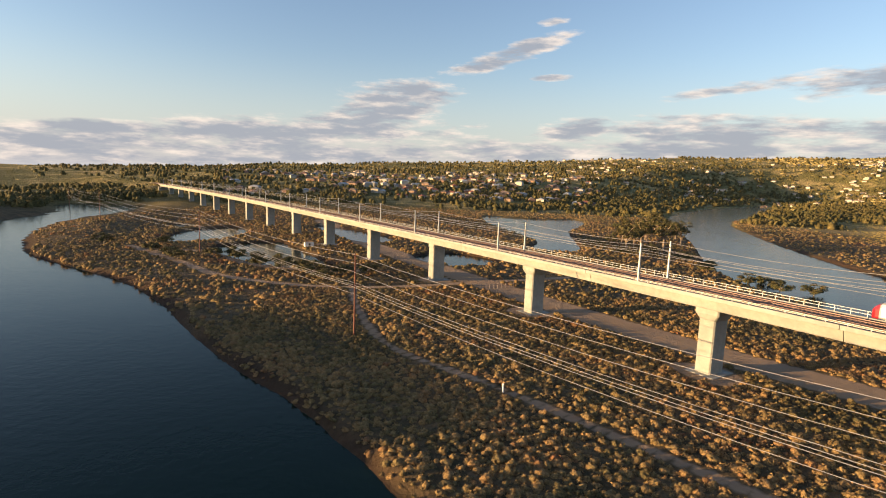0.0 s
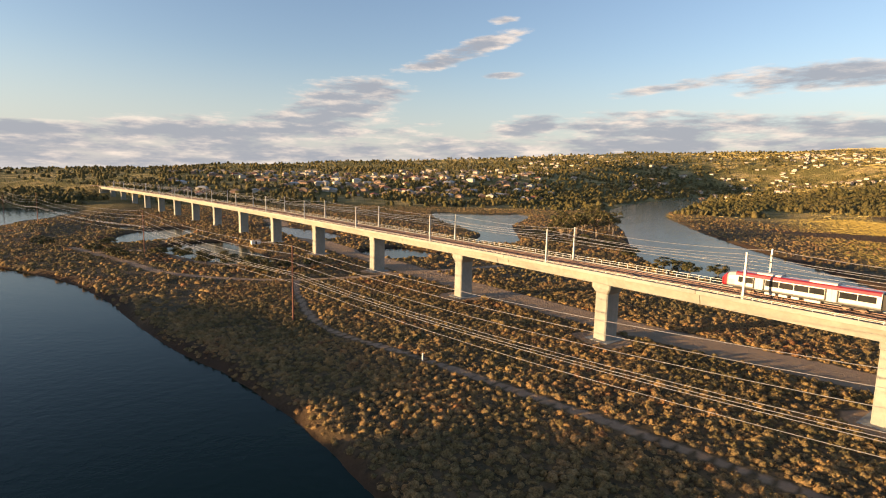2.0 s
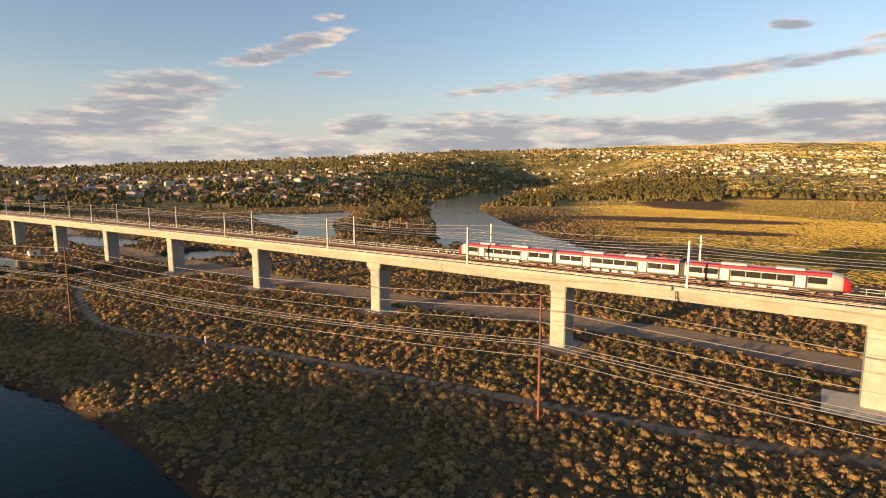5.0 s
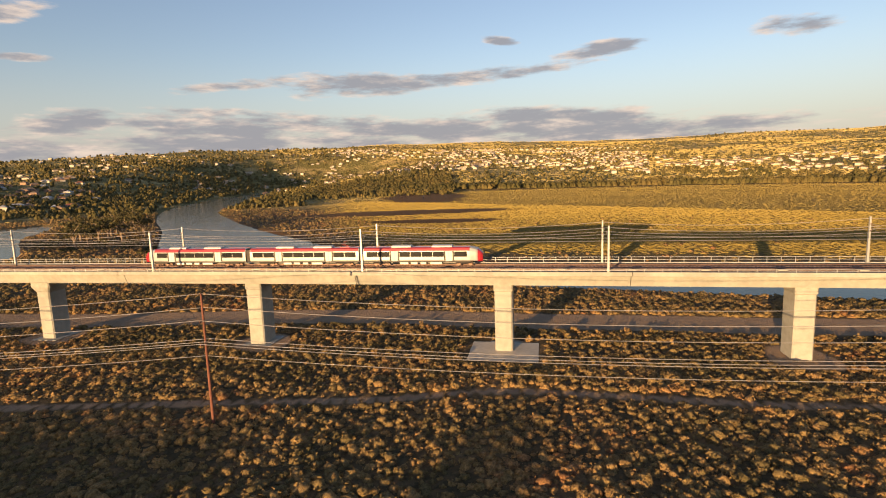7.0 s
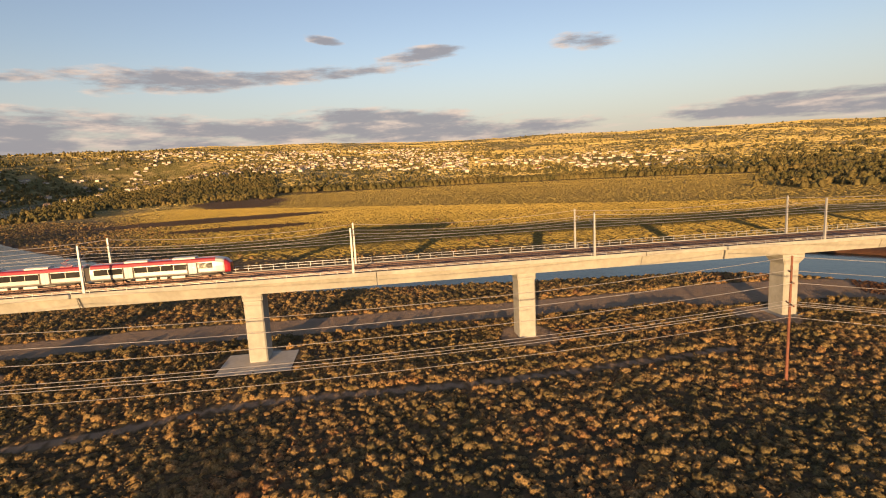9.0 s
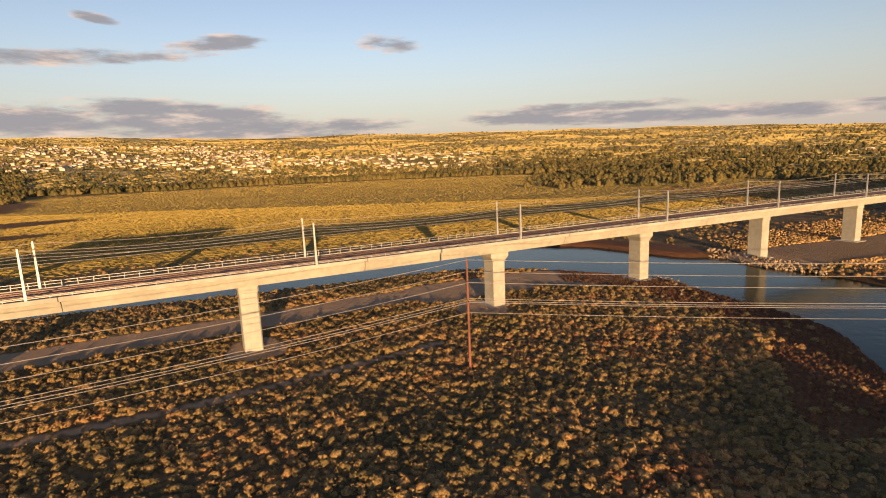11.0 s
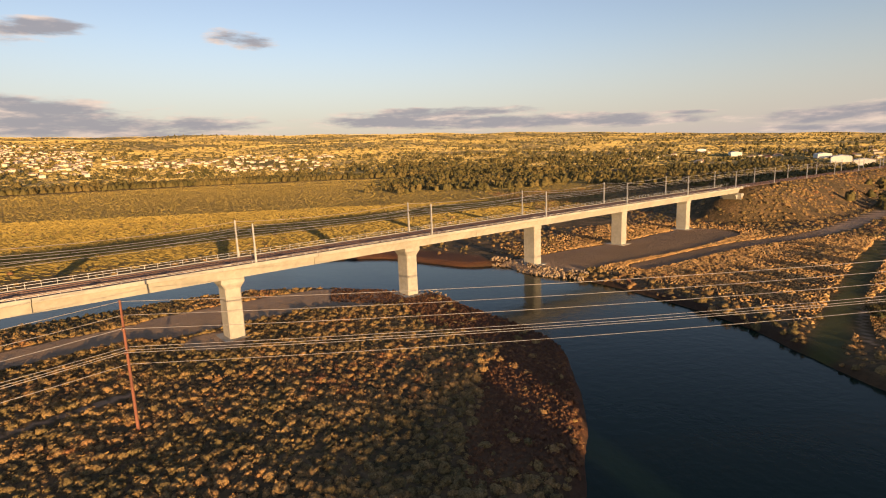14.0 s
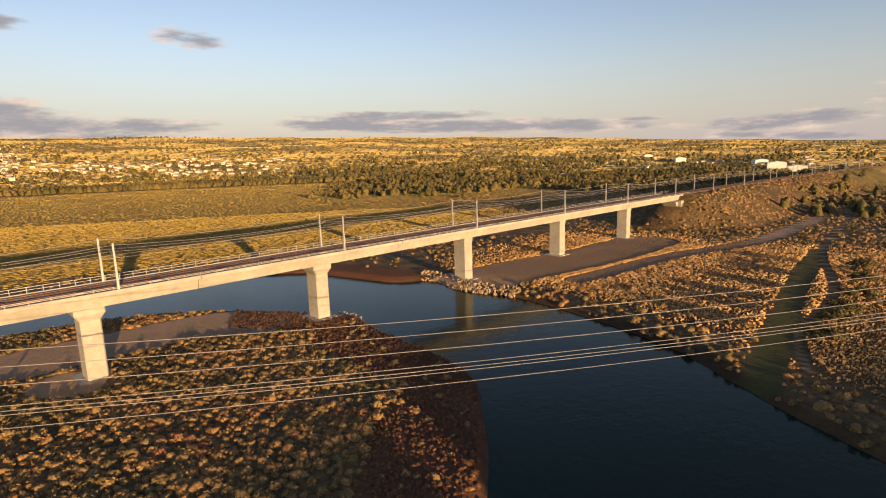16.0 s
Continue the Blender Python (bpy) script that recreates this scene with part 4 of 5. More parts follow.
def build_scrub():
    # close saltbush over the near point of land
    p = scattered((-60, -136), (215, 175), 1.22)
    east, south = (p - ORIGIN) @ ACROSS, (p - ORIGIN) @ ALONG
    p = p[(south < 300) & (east < 75) & (east > -95)]
    sl, sn = (p - ORIGIN) @ ALONG, (p - ORIGIN) @ ACROSS
    p = p[~((np.abs(sl - 104) < 8) & (np.abs(sn - 4.5) < 7))]
    p, z, dist, _ = keep(p, 0.7, lambda d, s, m, h, y: np.clip(0.92 - 0.3 * s, 0.12, 1))
    clump = 0.5 + 0.5 * ripple(p, 4.0, 1.0)
    r = (0.46 + 0.6 * rng.uniform(size=len(p)) ** 1.6) * (0.85 + 0.4 * clump) * np.where(dist < 3, 0.7, 1.0)
    stuff("saltbush_scrub", "low olive and rust-brown saltbush covering the river flat", "scrub", p, z - 0.1, r, r * rng.uniform(0.5, 0.9, len(p)), SALTBUSH, 6, 3, 15, 0.25)
    # looser scrub north of it
    p = scattered((-190, 95), (110, 330), 2.2)
    p = p[(p[:, 1] > 175) | (p[:, 0] < -60)]
    p, z, dist, _ = keep(p, 0.7, lambda d, s, m, h, y: np.clip(0.72 + 0.4 * ripple(p, 11.0, 3.0), 0.1, 1))
    r = 0.6 + 0.8 * rng.uniform(size=len(p)) ** 2
    stuff("northern_scrub", "patchy green and brown scrub between ponds and dirt tracks", "scrub", p, z - 0.12, r, r * 0.85, SALTBUSH, 7, 3, 12, 0.22)
    # wider scrub on the rest of the flat and the far bank
    p = scattered((-260, 130), (330, 640), 3.1)
    p = np.vstack([p, scattered((150, -190), (420, 140), 3.1)])
    east, south = (p - ORIGIN) @ ACROSS, (p - ORIGIN) @ ALONG
    core = (south < 300) & (east < 75) & (east > -95) & (p[:, 1] < 175) & (p[:, 0] > -60)
    core |= (p[:, 0] > -190) & (p[:, 0] < 110) & (p[:, 1] > 95) & (p[:, 1] < 330)
    p = p[~core]
    p, z, dist, _ = keep(p, 1.5, lambda d, s, m, h, y: np.where(((p - ORIGIN) @ ACROSS > 70) & (p[:, 1] < 150) | (p[:, 1] < -130), 0.3, 1.0) * np.clip(0.62 - 0.4 * s - 0.5 * m - 0.7 * y, 0.03, 1))
    r = 0.7 + 0.9 * rng.uniform(size=len(p)) ** 2
    stuff("river_flat_scrub", "scattered low brown-green scrub on the river flats", "scrub", p, z - 0.15, r, r * 0.8, SALTBUSH, 6, 2, 6, 0.3)
    # dry grass on the south bank
    p = scattered((100, -420), (420, -140), 1.7)
    south = (p - ORIGIN) @ ALONG
    p, z, dist, dry = keep(p[south > 300], 2.5, lambda d, s, m, h, y: np.clip(0.12 + 0.85 * y, 0, 1))
    patch = ripple(p, 9.0, 5.0) + 0.5 * ripple(p, 31.0, 2.0)
    p, z = p[patch > 0.85], z[patch > 0.85]
    r = 0.7 + 0.8 * rng.uniform(size=len(p))
    stuff("dry_grass", "tall straw-coloured dry grass clumps on the south bank", "grass", p, z - 0.15, r, r * 0.7, DRY_BUSH, 6, 2, 10, 0.28)
    p = scattered((30, -330), (300, -150), 2.0)
    p, z, dist, _ = keep(p, 0.8, lambda d, s, m, h, y: np.where(d < 11, 0.8, 0.22 - 0.18 * y))
    r = 0.5 + 0.8 * rng.uniform(size=len(p)) ** 2
    stuff("south_bank_scrub", "dark green and brown scrub along the south bank", "scrub", p, z - 0.1, r, r * 0.85, SALTBUSH, 7, 3, 14, 0.22)
    # brown scrub on the southern embankment and the ground beside it
    p = scattered((200, -640), (560, -210), 2.5)
    p = p[((p - ORIGIN) @ ALONG > 432) & ((p - ORIGIN) @ ALONG < 760) & (np.abs((p - ORIGIN) @ ACROSS - 2) > 10)]
    p, z, dist, _ = keep(p, 2.0, lambda d, s, m, h, y: np.clip(0.6 + 0.4 * ripple(p, 16.0, 2.0), 0.1, 1))
    r = 0.7 + 0.9 * rng.uniform(size=len(p)) ** 2
    stuff("embankment_scrub", "brown and olive scrub over the southern embankment", "scrub", p, z - 0.15, r, r * 0.7, SALTBUSH, 6, 2, 6, 0.3)
    p = scattered((96, -140), (212, -80), 0.8)
    z, dist = height(p)
    tip = zones(p, dist)[5]
    ok = (tip > 0.35) & (dist > 0.8) & (rng.uniform(size=len(p)) < 0.85)
    r = 0.3 + 0.3 * rng.uniform(size=ok.sum())
    stuff("samphire", "low red-brown samphire on the tip of the point", "scrub", p[ok], z[ok] - 0.06, r, r * 0.7, SAMPHIRE, 6, 2, 8, 0.3)
    p = scattered((100, -400), (330, -150), 0.5)
    p = p[((p - ORIGIN) @ ALONG) > 270]
    p, z, dist, dry = keep(p, 2.0, lambda d, s, m, h, y: y * np.clip(0.9 + 0.5 * ripple(p, 13.0, 4.0), 0.2, 1))
    upright("straw_grass", "standing straw-coloured grass on the south bank", p, z, 0.75, 0.45, DRY_GRASS)
    # upright grass over the meadow and the open hillsides
    p = np.vstack([scattered((150, -300), (480, 560), 1.75), scattered((480, -420), (1180, 1080), 3.7), scattered((150, 560), (480, 1080), 3.7)])
    p, z, dist, _ = keep(p, 5, lambda d, s, m, h, y: m)
    upright("meadow_grass", "golden grass over the wide flat meadow", p, z, 2.6, 0.28, MEADOW_TUFT)
    az = np.concatenate([rng.uniform(-45, 150, 45000), rng.uniform(28, 150, 130000)])
    r = np.concatenate([520 + 3700 * rng.uniform(size=45000) ** 0.8, 1080 + 3200 * rng.uniform(size=130000) ** 0.8])
    p = polar(r, az)
    p, z, dist, _ = keep(p, 10, lambda d, s, m, h, y: h * np.clip(0.55 + 0.9 * ripple(p, 130.0, 2.0), 0.08, 1))
    far = np.clip(np.hypot(*(p - VIEW).T) / 2400, 0.2, 1)
    # oversized strips, wider with distance, added so the slopes catch the low sun
    upright("hill_grass", "dry yellow grass on the open hillsides", p, z, 15.0 * far, 1.3 * np.sqrt(far), HILL_GRASS)


def polar(r, az):
    return VIEW + np.stack([r * np.sin(np.radians(az)), r * np.cos(np.radians(az))], 1)


build_scrub()


def tree_parts(seed, tall, spread, lean=0.0):
    """Trunk with limbs, and a ragged crown of leaf clumps with gaps."""
    r = random.Random(seed)
    bm = bmesh.new()
    top = Vector((lean * tall, 0, tall * 0.55))
    rod(bm, (0, 0, -0.5), top * 0.5, 0.045 * tall, 0.032 * tall, 8)
    rod(bm, top * 0.5, top, 0.032 * tall, 0.018 * tall, 8)
    tips = []
    for k in range(9):
        a = k * 2.4 + r.uniform(-0.5, 0.5)
        start = top * r.uniform(0.45, 1.0)
        tip = Vector((math.cos(a) * spread * r.uniform(0.45, 0.95) + lean * tall, math.sin(a) * spread * r.uniform(0.45, 0.95), tall * r.uniform(0.55, 0.9)))
        rod(bm, start, tip, 0.014 * tall, 0.005 * tall, 6)
        tips.append(tip)
    tips.append(Vector((lean * tall, 0, tall * 0.92)))
    trunk = mesh_from("trunk", bm, BARK, True)
    c = np.array([tuple(t) for t in tips] + [tuple(t * 0.9 + Vector((r.uniform(-1, 1), r.uniform(-1, 1), r.uniform(-0.6, 0.4))) * spread * 0.3) for t in tips])
    rad = np.array([spread * r.uniform(0.24, 0.42) for _ in c])
    v, f = leaf_cloud(c - np.column_stack([0 * rad, 0 * rad, rad * 0.3]), rad, rad * 0.85, 70, 0.17)
    return trunk, mesh_from_arrays("crown", v, f, GUM)


def build_trees():
    shapes = [tree_parts(3, 14.0, 6.4), tree_parts(8, 17.0, 7.0, 0.06), tree_parts(14, 6.0, 4.4, -0.05), tree_parts(21, 4.0, 3.6)]
    names = ("tall spreading gum tree on the river flat", "tall gum tree leaning beside the river", "broad low tree beside the water", "rounded low bush tree on the flat")
    first = [None] * 4
    spots = [(86, 300, 1), (95, 316, 0), (104, 332, 1), (112, 345, 0), (96, 290, 2), (120, 372, 0), (128, 392, 1), (146, 416, 0), (80, 283, 3), (103, 264, 2), (108, 248, 3), (102, 236, 3), (109, 214, 2), (116, 205, 2),
             (126, 201, 2), (120, 222, 3), (132, 340, 1), (60, 232, 3), (-103, 223, 2), (-96, 230, 3), (-58, 187, 2), (-53, 181, 3), (-171, 237, 2), (-120, 208, 3), (138, 366, 0), (98, 350, 1), (75, 322, 3), (88, 340, 2),
             (-64, 196, 3), (-150, 250, 3), (150, 440, 1), (158, 458, 0), (106, 360, 2), (113, 318, 1), (160, 480, 2), (172, 505, 0), (-88, 212, 3), (-76, 205, 2), (-66, 200, 3), (-110, 219, 3), (-97, 213, 3), (-84, 203, 3), (-48, 190, 3), (-128, 216, 3), (-142, 226, 3), (-72, 196, 3), (-40, 196, 3), (20, 232, 3), (42, 240, 3), (152, -222, 3), (160, -236, 3), (147, -214, 3), (172, -252, 3), (186, -268, 3), (140, -203, 3)]
    for x, y, k in spots:
        z = float(height(np.array([(x, y)], float))[0][0])
        m = Matrix.Translation((x, y, z - 0.1)) @ Matrix.Rotation(rng.uniform(0, 6.28), 4, "Z")
        if first[k] is None:
            t = thing("tree", names[k], "tree", "trees on the river flat")
            part("trunk", shapes[k][0], BARK, t)
            part("crown", shapes[k][1], GUM, t)
            t.matrix_basis = m
            first[k] = t
        else:
            copy_thing(first[k], m)


build_trees()


def build_woods():
    groves = []
    def grove(count, az0, az1, r0, r1, power=1.0, low=2.2, high=4.6, gaps=0.0):
        az, r = rng.uniform(az0, az1, count), r0 + (r1 - r0) * rng.uniform(size=count) ** power
        p = polar(r, az)
        if gaps:
            p = p[ripple(p, 60.0, az0) + 0.5 * ripple(p, 21.0, 1.0) > gaps - 0.6]
        groves.append((p, rng.uniform(low, high, len(p))))
    grove(2600, -34, 24, 700, 2500, 0.9, 3.0, 5.5, 0.35)      # among the houses on the northern rise
    grove(1700, -6, 30, 700, 1150, 1.0, 2.4, 4.4, 0.3)         # both sides of the upper river
    grove(1500, 30, 46, 1000, 1500, 1.0, 2.8, 5.0, 0.0)
    grove(2600, 20, 70, 1250, 3300, 1.0, 3.4, 6.5, 0.35)      # behind the meadow and among the far town
    grove(1500, 44, 112, 1090, 1170, 1.0, 4.6, 7.4)           # belt along the meadow's edge
    grove(1500, 66, 118, 1180, 1700, 1.0, 3.2, 5.6, 0.5)
    grove(1500, 96, 136, 560, 1250, 1.0, 2.8, 5.0, 0.5)       # woods to the south-east
    grove(2800, 70, 142, 1450, 4000, 1.0, 3.6, 7.0, 0.5)
    grove(700, 128, 152, 420, 1500, 1.0, 2.6, 4.6, 0.4)
    grove(3200, 10, 46, 900, 2300, 1.0, 3.0, 5.2, 0.2)        # the wooded rise behind the upper river
    grove(2600, -40, 34, 1500, 3600, 1.0, 4.0, 7.0, 0.3)
    grove(2600, 94, 138, 620, 1900, 1.0, 3.0, 5.4, 0.35)
    x = np.column_stack([rng.uniform(-470, -345, 700), rng.uniform(330, 640, 700)])
    groves.append((x, rng.uniform(2.6, 4.4, 700)))
    x = np.column_stack([rng.uniform(-620, -150, 600), rng.uniform(620, 900, 600)])
    groves.append((x, rng.uniform(2.4, 4.4, 600)))
    p, r = np.vstack([g[0] for g in groves]), np.concatenate([g[1] for g in groves])
    z, dist = height(p)
    s, n = (p - ORIGIN) @ ALONG, (p - ORIGIN) @ ACROSS
    line = np.abs(n - (1.5 - 0.00008 * (s - 170.0) ** 2) - 5.5) > 16
    rel = p - VIEW
    far, az = np.hypot(rel[:, 0], rel[:, 1]), np.degrees(np.arctan2(rel[:, 0], rel[:, 1]))
    yard = (az > 123.6) & (az < 138.4) & (far > 1060) & (far < 1900) & (np.abs(far - (1120 + (137.2 - az) * 62)) < 120)
    ok = (dist > 6) & line & ~yard
    p, r, z = p[ok], r[ok], z[ok]
    stuff("distant_woods", "dense dark olive gum woodland on the far banks and hills", "woods", p, z + r * 0.3, r, r * 1.2, WOODS, 6, 2, 5, 0.42)


build_woods()


# ---- distant houses ----
ROOFS = [surface("red_tile_roof", (0.20, 0.07, 0.045), (0.30, 0.11, 0.07), 0.8, per_piece=0.6), surface("grey_sheet_roof", (0.20, 0.20, 0.20), (0.42, 0.41, 0.40), 0.6, per_piece=0.9), surface("brown_tile_roof", (0.12, 0.085, 0.06), (0.24, 0.17, 0.12), 0.8, per_piece=0.8)]
WALLS = [surface("cream_render_wall", (0.42, 0.36, 0.28), (0.58, 0.50, 0.40), 0.85, per_piece=0.5), surface("brick_wall", (0.26, 0.15, 0.10), (0.38, 0.24, 0.16), 0.85, per_piece=0.6)]


def house_parts(length, width, eaves, pitch):
    bm = bmesh.new()
    box(bm, (-length / 2, -width / 2, -1.5), (length / 2, width / 2, eaves))
    walls = bm
    o, h = 0.6, pitch
    bm = bmesh.new()
    e = [(-length / 2 - o, -width / 2 - o, eaves - 0.1), (length / 2 + o, -width / 2 - o, eaves - 0.1), (length / 2 + o, width / 2 + o, eaves - 0.1), (-length / 2 - o, width / 2 + o, eaves - 0.1)]
    v = [bm.verts.new(p) for p in e] + [bm.verts.new((-length / 2 + width * 0.42, 0, eaves + h)), bm.verts.new((length / 2 - width * 0.42, 0, eaves + h))]
    for f in ((0, 1, 5, 4), (1, 2, 5), (2, 3, 4, 5), (3, 0, 4), (3, 2, 1, 0)):
        bm.faces.new([v[i] for i in f])
    return walls, bm


def build_houses():
    kinds = []
    for length, width, eaves, pitch, roof, wall, words in ((16, 10, 3.0, 2.6, 0, 0, "cream walled house under a red tiled hip roof"), (18, 11, 3.0, 2.4, 1, 0, "cream walled house under a grey sheet roof"),
                                                           (14, 10, 3.2, 2.8, 2, 1, "brick house under a brown tiled hip roof"), (15, 12, 5.8, 2.4, 1, 0, "two storey cream house under a grey roof")):
        walls, top = house_parts(length, width, eaves, pitch)
        kinds.append((mesh_from("wall", walls, WALLS[wall]), mesh_from("roof", top, ROOFS[roof]), words))
    first = [None] * 4
    spots = []
    for count, az0, az1, r0, r1 in ((330, -26, 12, 850, 1700), (120, 8, 34, 1500, 2700), (760, 33, 66, 1650, 3000), (190, 62, 88, 1500, 2200), (24, 118, 138, 1300, 2000)):
        while count:
            az, r = rng.uniform(az0, az1), rng.uniform(r0, r1)
            p = polar(np.array([r]), np.array([az]))
            if ripple(p, 95.0, 2.0)[0] > -0.35:
                spots.append((p[0], az))
                count -= 1
    spots.sort(key=lambda q: float(np.hypot(*(q[0] - VIEW))))
    z, _ = height(np.array([p for p, _ in spots]))
    # the far town's houses, too small to pick apart, as joined walls and roofs
    shapes = []
    for wall, roof, _ in kinds:
        pair = []
        for me in (wall, roof):
            me.calc_loop_triangles()
            pair.append((np.array([v.co for v in me.vertices]), np.array([t.vertices for t in me.loop_triangles])))
        shapes.append(pair)
    for slot, name, words, mat in ((0, "far_town_walls", "pale cream walls of the far town", WALLS[0]), (1, "far_town_roofs", "brown and grey roofs of the far town", ROOFS[2])):
        vs, fs, base = [], [], 0
        for i, ((p, az), h) in enumerate(list(zip(spots, z))[280:]):
            v, f = shapes[i % 4][slot]
            a = radians(-az) + (0.2, 1.2, -0.4, 1.77)[i * 7 % 4]
            x, y = v[:, 0] * math.cos(a) - v[:, 1] * math.sin(a), v[:, 0] * math.sin(a) + v[:, 1] * math.cos(a)
            vs.append(np.column_stack([x + p[0], y + p[1], v[:, 2] + h + 0.2]))
            fs.append(f + base)
            base += len(v)
        tagged(new(name, mesh_from_arrays(name, np.vstack(vs), np.vstack(fs), mat)), words, "houses", kind="stuff")
    spots, z = spots[:280], z[:280]
    for (p, az), h in zip(spots, z):
        k = int(rng.choice(4, p=(0.12, 0.2, 0.6, 0.08) if az < 14 else (0.25, 0.35, 0.15, 0.25)))
        m = Matrix.Translation((p[0], p[1], h + 0.2)) @ Matrix.Rotation(radians(-az) + rng.choice((0.2, 1.2, -0.4, 1.77)), 4, "Z")
        if first[k] is None:
            t = thing("house", kinds[k][2], "house", "houses of the town")
            part("wall", kinds[k][0], WALLS[0], t)
            part("roof", kinds[k][1], ROOFS[0], t)
            t.matrix_basis = m
            first[k] = t
        else:
            copy_thing(first[k], m)


build_houses()


def warehouse(az, r, length, width, tall, turn):
    """A long low shed: walls, shallow gabled roof and two roller doors."""
    shed = thing("warehouse", "long white sheet metal warehouse beyond the woods", "warehouse", "warehouses beyond the woods")
    bm = bmesh.new()
    loft(bm, [[(x, -width / 2, -2.0), (x, width / 2, -2.0), (x, width / 2, tall), (x, 0, tall + width * 0.08), (x, -width / 2, tall)] for x in (-length / 2, length / 2)])
    part("wall", bm, SHED, shed)
    for side in (-1, 1):
        bm = bmesh.new()
        loft(bm, [[(x, side * (width / 2 + 0.5), tall + 0.02), (x, side * (width / 2 + 0.5), tall + 0.25), (x, 0, tall + width * 0.08 + 0.4), (x, 0, tall + width * 0.08 + 0.1)] for x in (-length / 2 - 0.6, length / 2 + 0.6)])
        part("roof_slope", bm, SHED, shed)
    for k in (-0.25, 0.25):
        bm = bmesh.new()
        box(bm, (length * k - 2.5, -width / 2 - 0.1, 0.0), (length * k + 2.5, -width / 2 + 0.1, 4.5), 0.03)
        part("roller_door", bm, DARK, shed, "dark roller door")
    p = polar(np.array([r], float), np.array([az], float))
    z = float(height(p)[0][0])
    shed.matrix_basis = Matrix.Translation((p[0][0], p[0][1], z + 0.2)) @ Matrix.Rotation(turn, 4, "Z")


SHED = surface("white_sheet_metal", (0.55, 0.54, 0.50), (0.72, 0.70, 0.66), 0.5, 0.0, 0.5, bump=0)
for az, r, length, width, tall, turn in ((135.6, 1250, 70, 30, 9.0, -0.75), (137.2, 1120, 42, 26, 8.0, -0.75), (134.2, 1420, 55, 24, 8.0, -0.6), (127.5, 1700, 95, 26, 8.0, -0.55), (124.6, 1850, 60, 24, 7.0, -0.5)):
    warehouse(az, r, length, width, tall, turn)


# ---- abutments, rock banks and small things ----
def build_abutment(s, way):
    ab = thing("viaduct_abutment", "pale concrete abutment at the viaduct's end", "abutment")
    bm = bmesh.new()
    loft(bm, [[(way * x, y, z) for x, z in ((0, 13.6), (0, 10.6), (-1.6, 12.4), (-2.6, 13.6))] for y in (-3.4, 3.4)])
    part("bracket", bm, CONCRETE, ab)
    bm = bmesh.new()
    box(bm, (min(0, way * 3.0), -5.2, 6.0), (max(0, way * 3.0), 5.2, 14.2), 0.1)
    part("wing_wall", bm, CONCRETE, ab)
    ab.matrix_basis = line_pose(s, 5.5, 0.0)


build_abutment(END_B - 1.0, 1)
build_abutment(END_A + 1.0, -1)

ROCK = surface("revetment_rock", (0.20, 0.14, 0.085), (0.35, 0.26, 0.165), 0.9, scale=1.5, per_piece=0.6)


def rock_mesh(seed):
    r = random.Random(seed)
    bm = bmesh.new()
    bmesh.ops.create_icosphere(bm, subdivisions=1, radius=1.0)
    for v in bm.verts:
        v.co *= r.uniform(0.72, 1.15)
        v.co.z *= 0.7
    return mesh_from("rock", bm, ROCK)


def rock_bank(label, line, count, width, rise):
    bank = thing("rock_bank", label, "rock bank")
    shapes = [rock_mesh(k) for k in range(5)]
    pts = smooth_line(line, False)
    for k in range(count):
        i = rng.uniform(0, len(pts) - 1.01)
        a, b = pts[int(i)], pts[int(i) + 1]
        d = (b - a) / max(np.linalg.norm(b - a), 1e-6)
        t = rng.uniform(0, 1)
        q = a + (b - a) * (i % 1) + np.array((-d[1], d[0])) * width * (t - 0.3)
        part("rock", shapes[k % 5], ROCK, bank).matrix_basis = Matrix.Translation((q[0], q[1], 0.15 + t * rise)) @ Euler((rng.uniform(0, 6), rng.uniform(0, 6), rng.uniform(0, 6))).to_matrix().to_4x4() @ Matrix.Diagonal((*(rng.uniform(0.3, 0.68, 3)), 1))


rock_bank("loose pale rocks heaped along the river's edge below the viaduct", [(228, -140), (222, -146), (210, -150), (203, -156), (196, -163)], 300, 5.5, 1.8)
rock_bank("line of pale rocks along the point of land", [(196, -104), (190, -116), (180, -116), (170, -112)], 90, 2.6, 0.9)

SLAB = surface("pale_ground_slab", (0.45, 0.39, 0.31), (0.60, 0.53, 0.43), 0.9, scale=1.2)
WHITE = surface("white_paint", (0.62, 0.61, 0.58), (0.78, 0.77, 0.74), 0.6, scale=2.0, bump=0)


def ground_at(x, y):
    return float(height(np.array([(x, y)], float))[0][0])


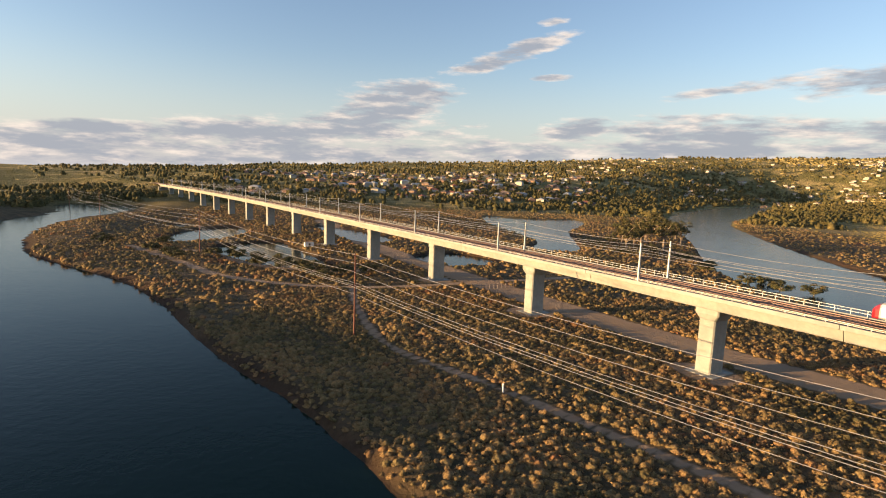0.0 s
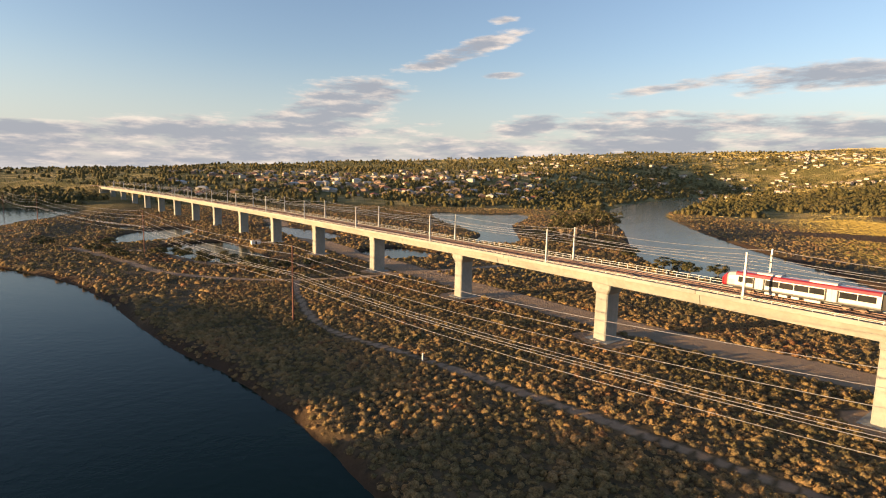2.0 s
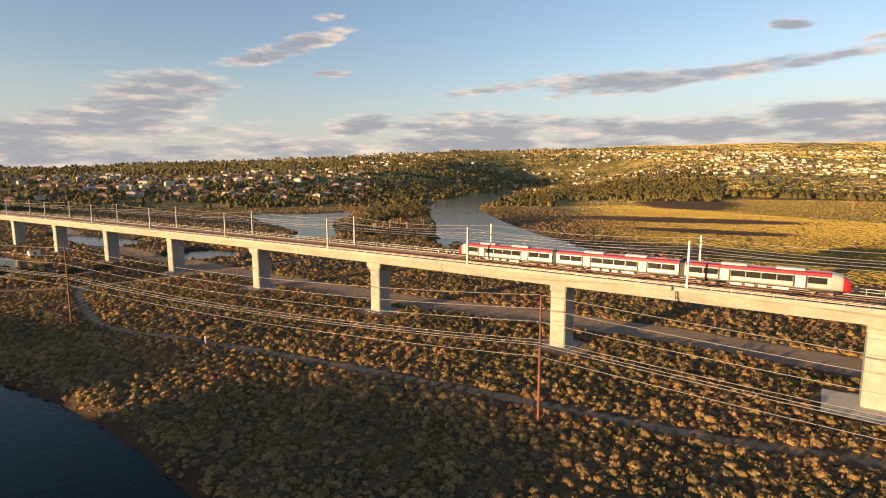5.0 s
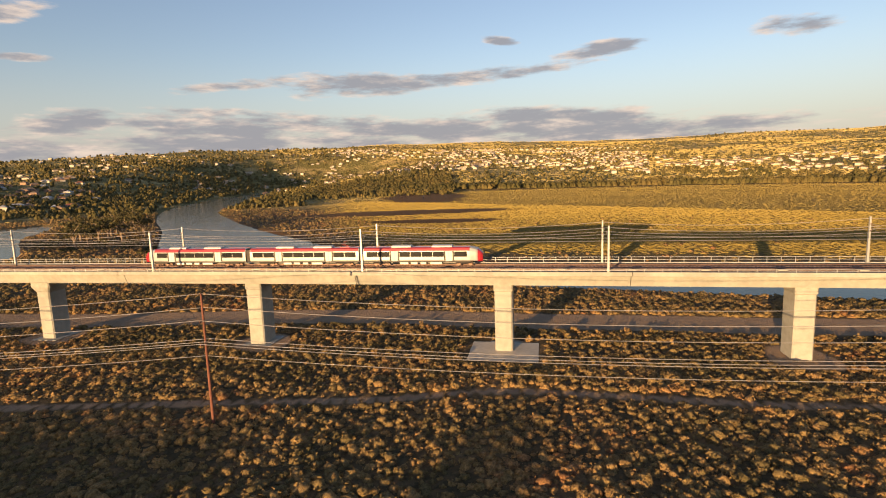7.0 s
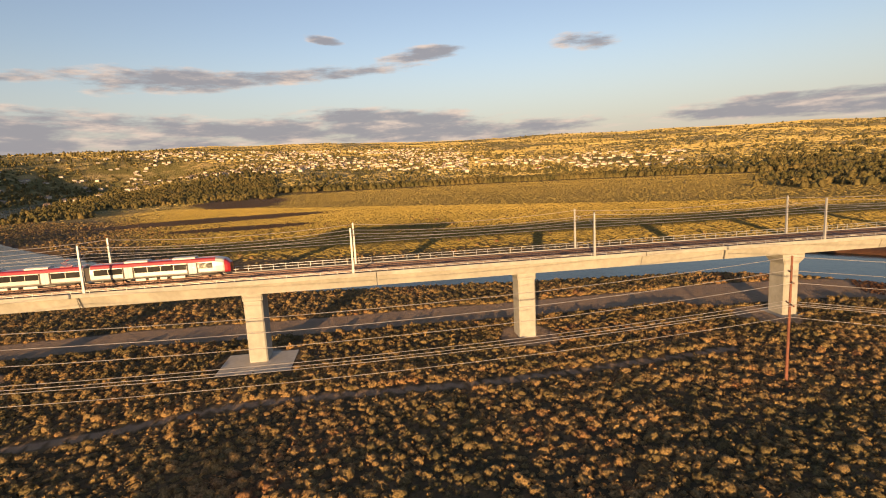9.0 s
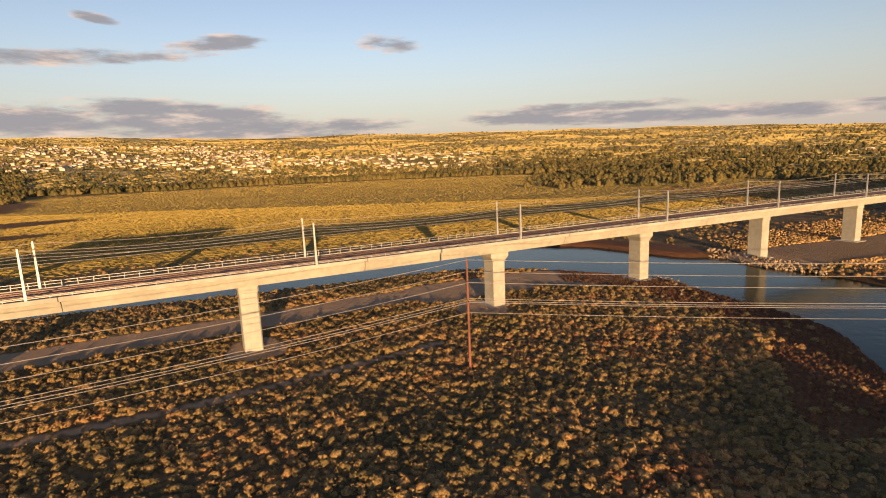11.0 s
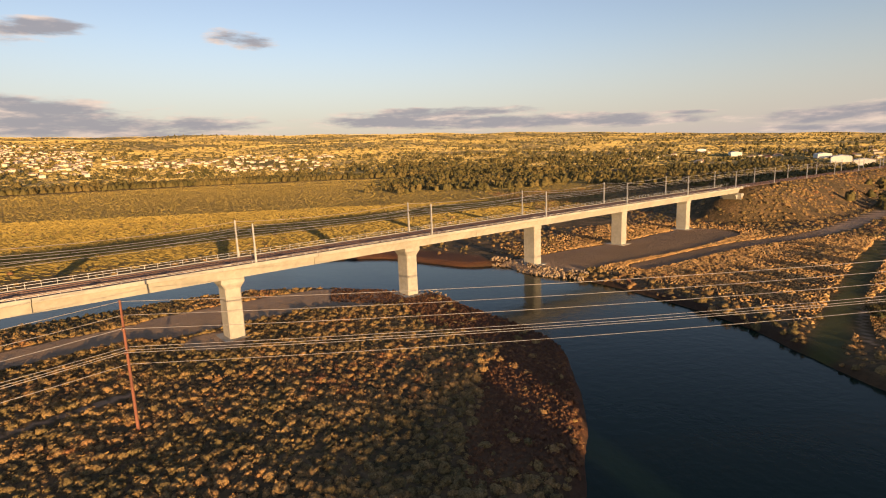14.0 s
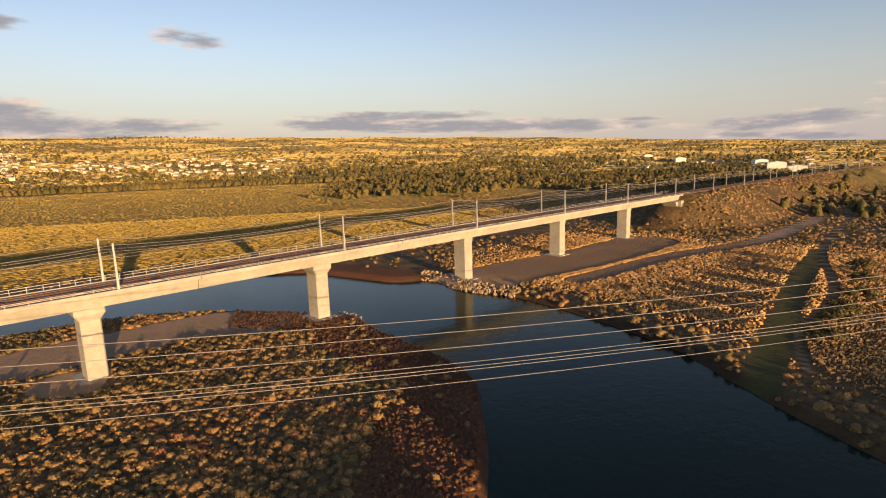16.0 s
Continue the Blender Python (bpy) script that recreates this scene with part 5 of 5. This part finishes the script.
def low_slab(s, n, half_s, half_n):
    bm = bmesh.new()
    box(bm, (-half_s, -half_n, -0.6), (half_s, half_n, 0.1), 0.04)
    ob = new("concrete_slab", mesh_from("concrete_slab", bm, SLAB))
    tagged(ob, "pale worn concrete slab round a viaduct pier", "slab")
    q = on_line(s, n)
    ob.matrix_basis = line_pose(s, n, ground_at(q.x, q.y) - 0.02)


low_slab(104.0, 3.0, 6.6, 5.4)


def marker_post(x, y):
    post = thing("marker_post", "short white marker post beside a dirt track", "post")
    bm = bmesh.new()
    rod(bm, (0, 0, -0.3), (0, 0, 1.5), 0.16, sides=10)
    part("post", bm, WHITE, post)
    bm = bmesh.new()
    rod(bm, (0, 0, 1.5), (0, 0, 1.6), 0.19, 0.1, 10)
    part("cap", bm, WHITE, post)
    post.matrix_basis = Matrix.Translation((x, y, ground_at(x, y)))


marker_post(3.9, 91.0)


def site_hut(x, y, turn):
    hut = thing("site_hut", "small white equipment hut beside a viaduct pier", "hut")
    bm = bmesh.new()
    box(bm, (-2.2, -1.2, 0), (2.2, 1.2, 2.3), 0.05)
    part("wall", bm, WHITE, hut)
    bm = bmesh.new()
    box(bm, (-2.4, -1.4, 2.28), (2.4, 1.4, 2.45), 0.03)
    part("roof", bm, ROOFS[1], hut)
    bm = bmesh.new()
    box(bm, (-0.5, -1.24, 0.1), (0.5, -1.18, 2.0))
    part("door", bm, DARK, hut)
    hut.matrix_basis = Matrix.Translation((x, y, ground_at(x, y) - 0.05)) @ Matrix.Rotation(turn, 4, "Z")


site_hut(-83, 263, 0.6)


def timber_fence(x, y, turn, count):
    fence = thing("timber_fence", "short weathered timber post fence beside the dirt road", "fence")
    for k in range(count):
        bm = bmesh.new()
        box(bm, (k * 1.6 - 0.08, -0.08, -0.3), (k * 1.6 + 0.08, 0.08, 1.5), 0.02)
        part("post", bm, SLEEPER, fence)
    for z in (0.7, 1.3):
        bm = bmesh.new()
        box(bm, (0, -0.12, z - 0.06), ((count - 1) * 1.6, -0.08, z + 0.06))
        part("rail", bm, SLEEPER, fence)
    fence.matrix_basis = Matrix.Translation((x, y, ground_at(x, y))) @ Matrix.Rotation(turn, 4, "Z")


timber_fence(5, 180, 0.5, 7)
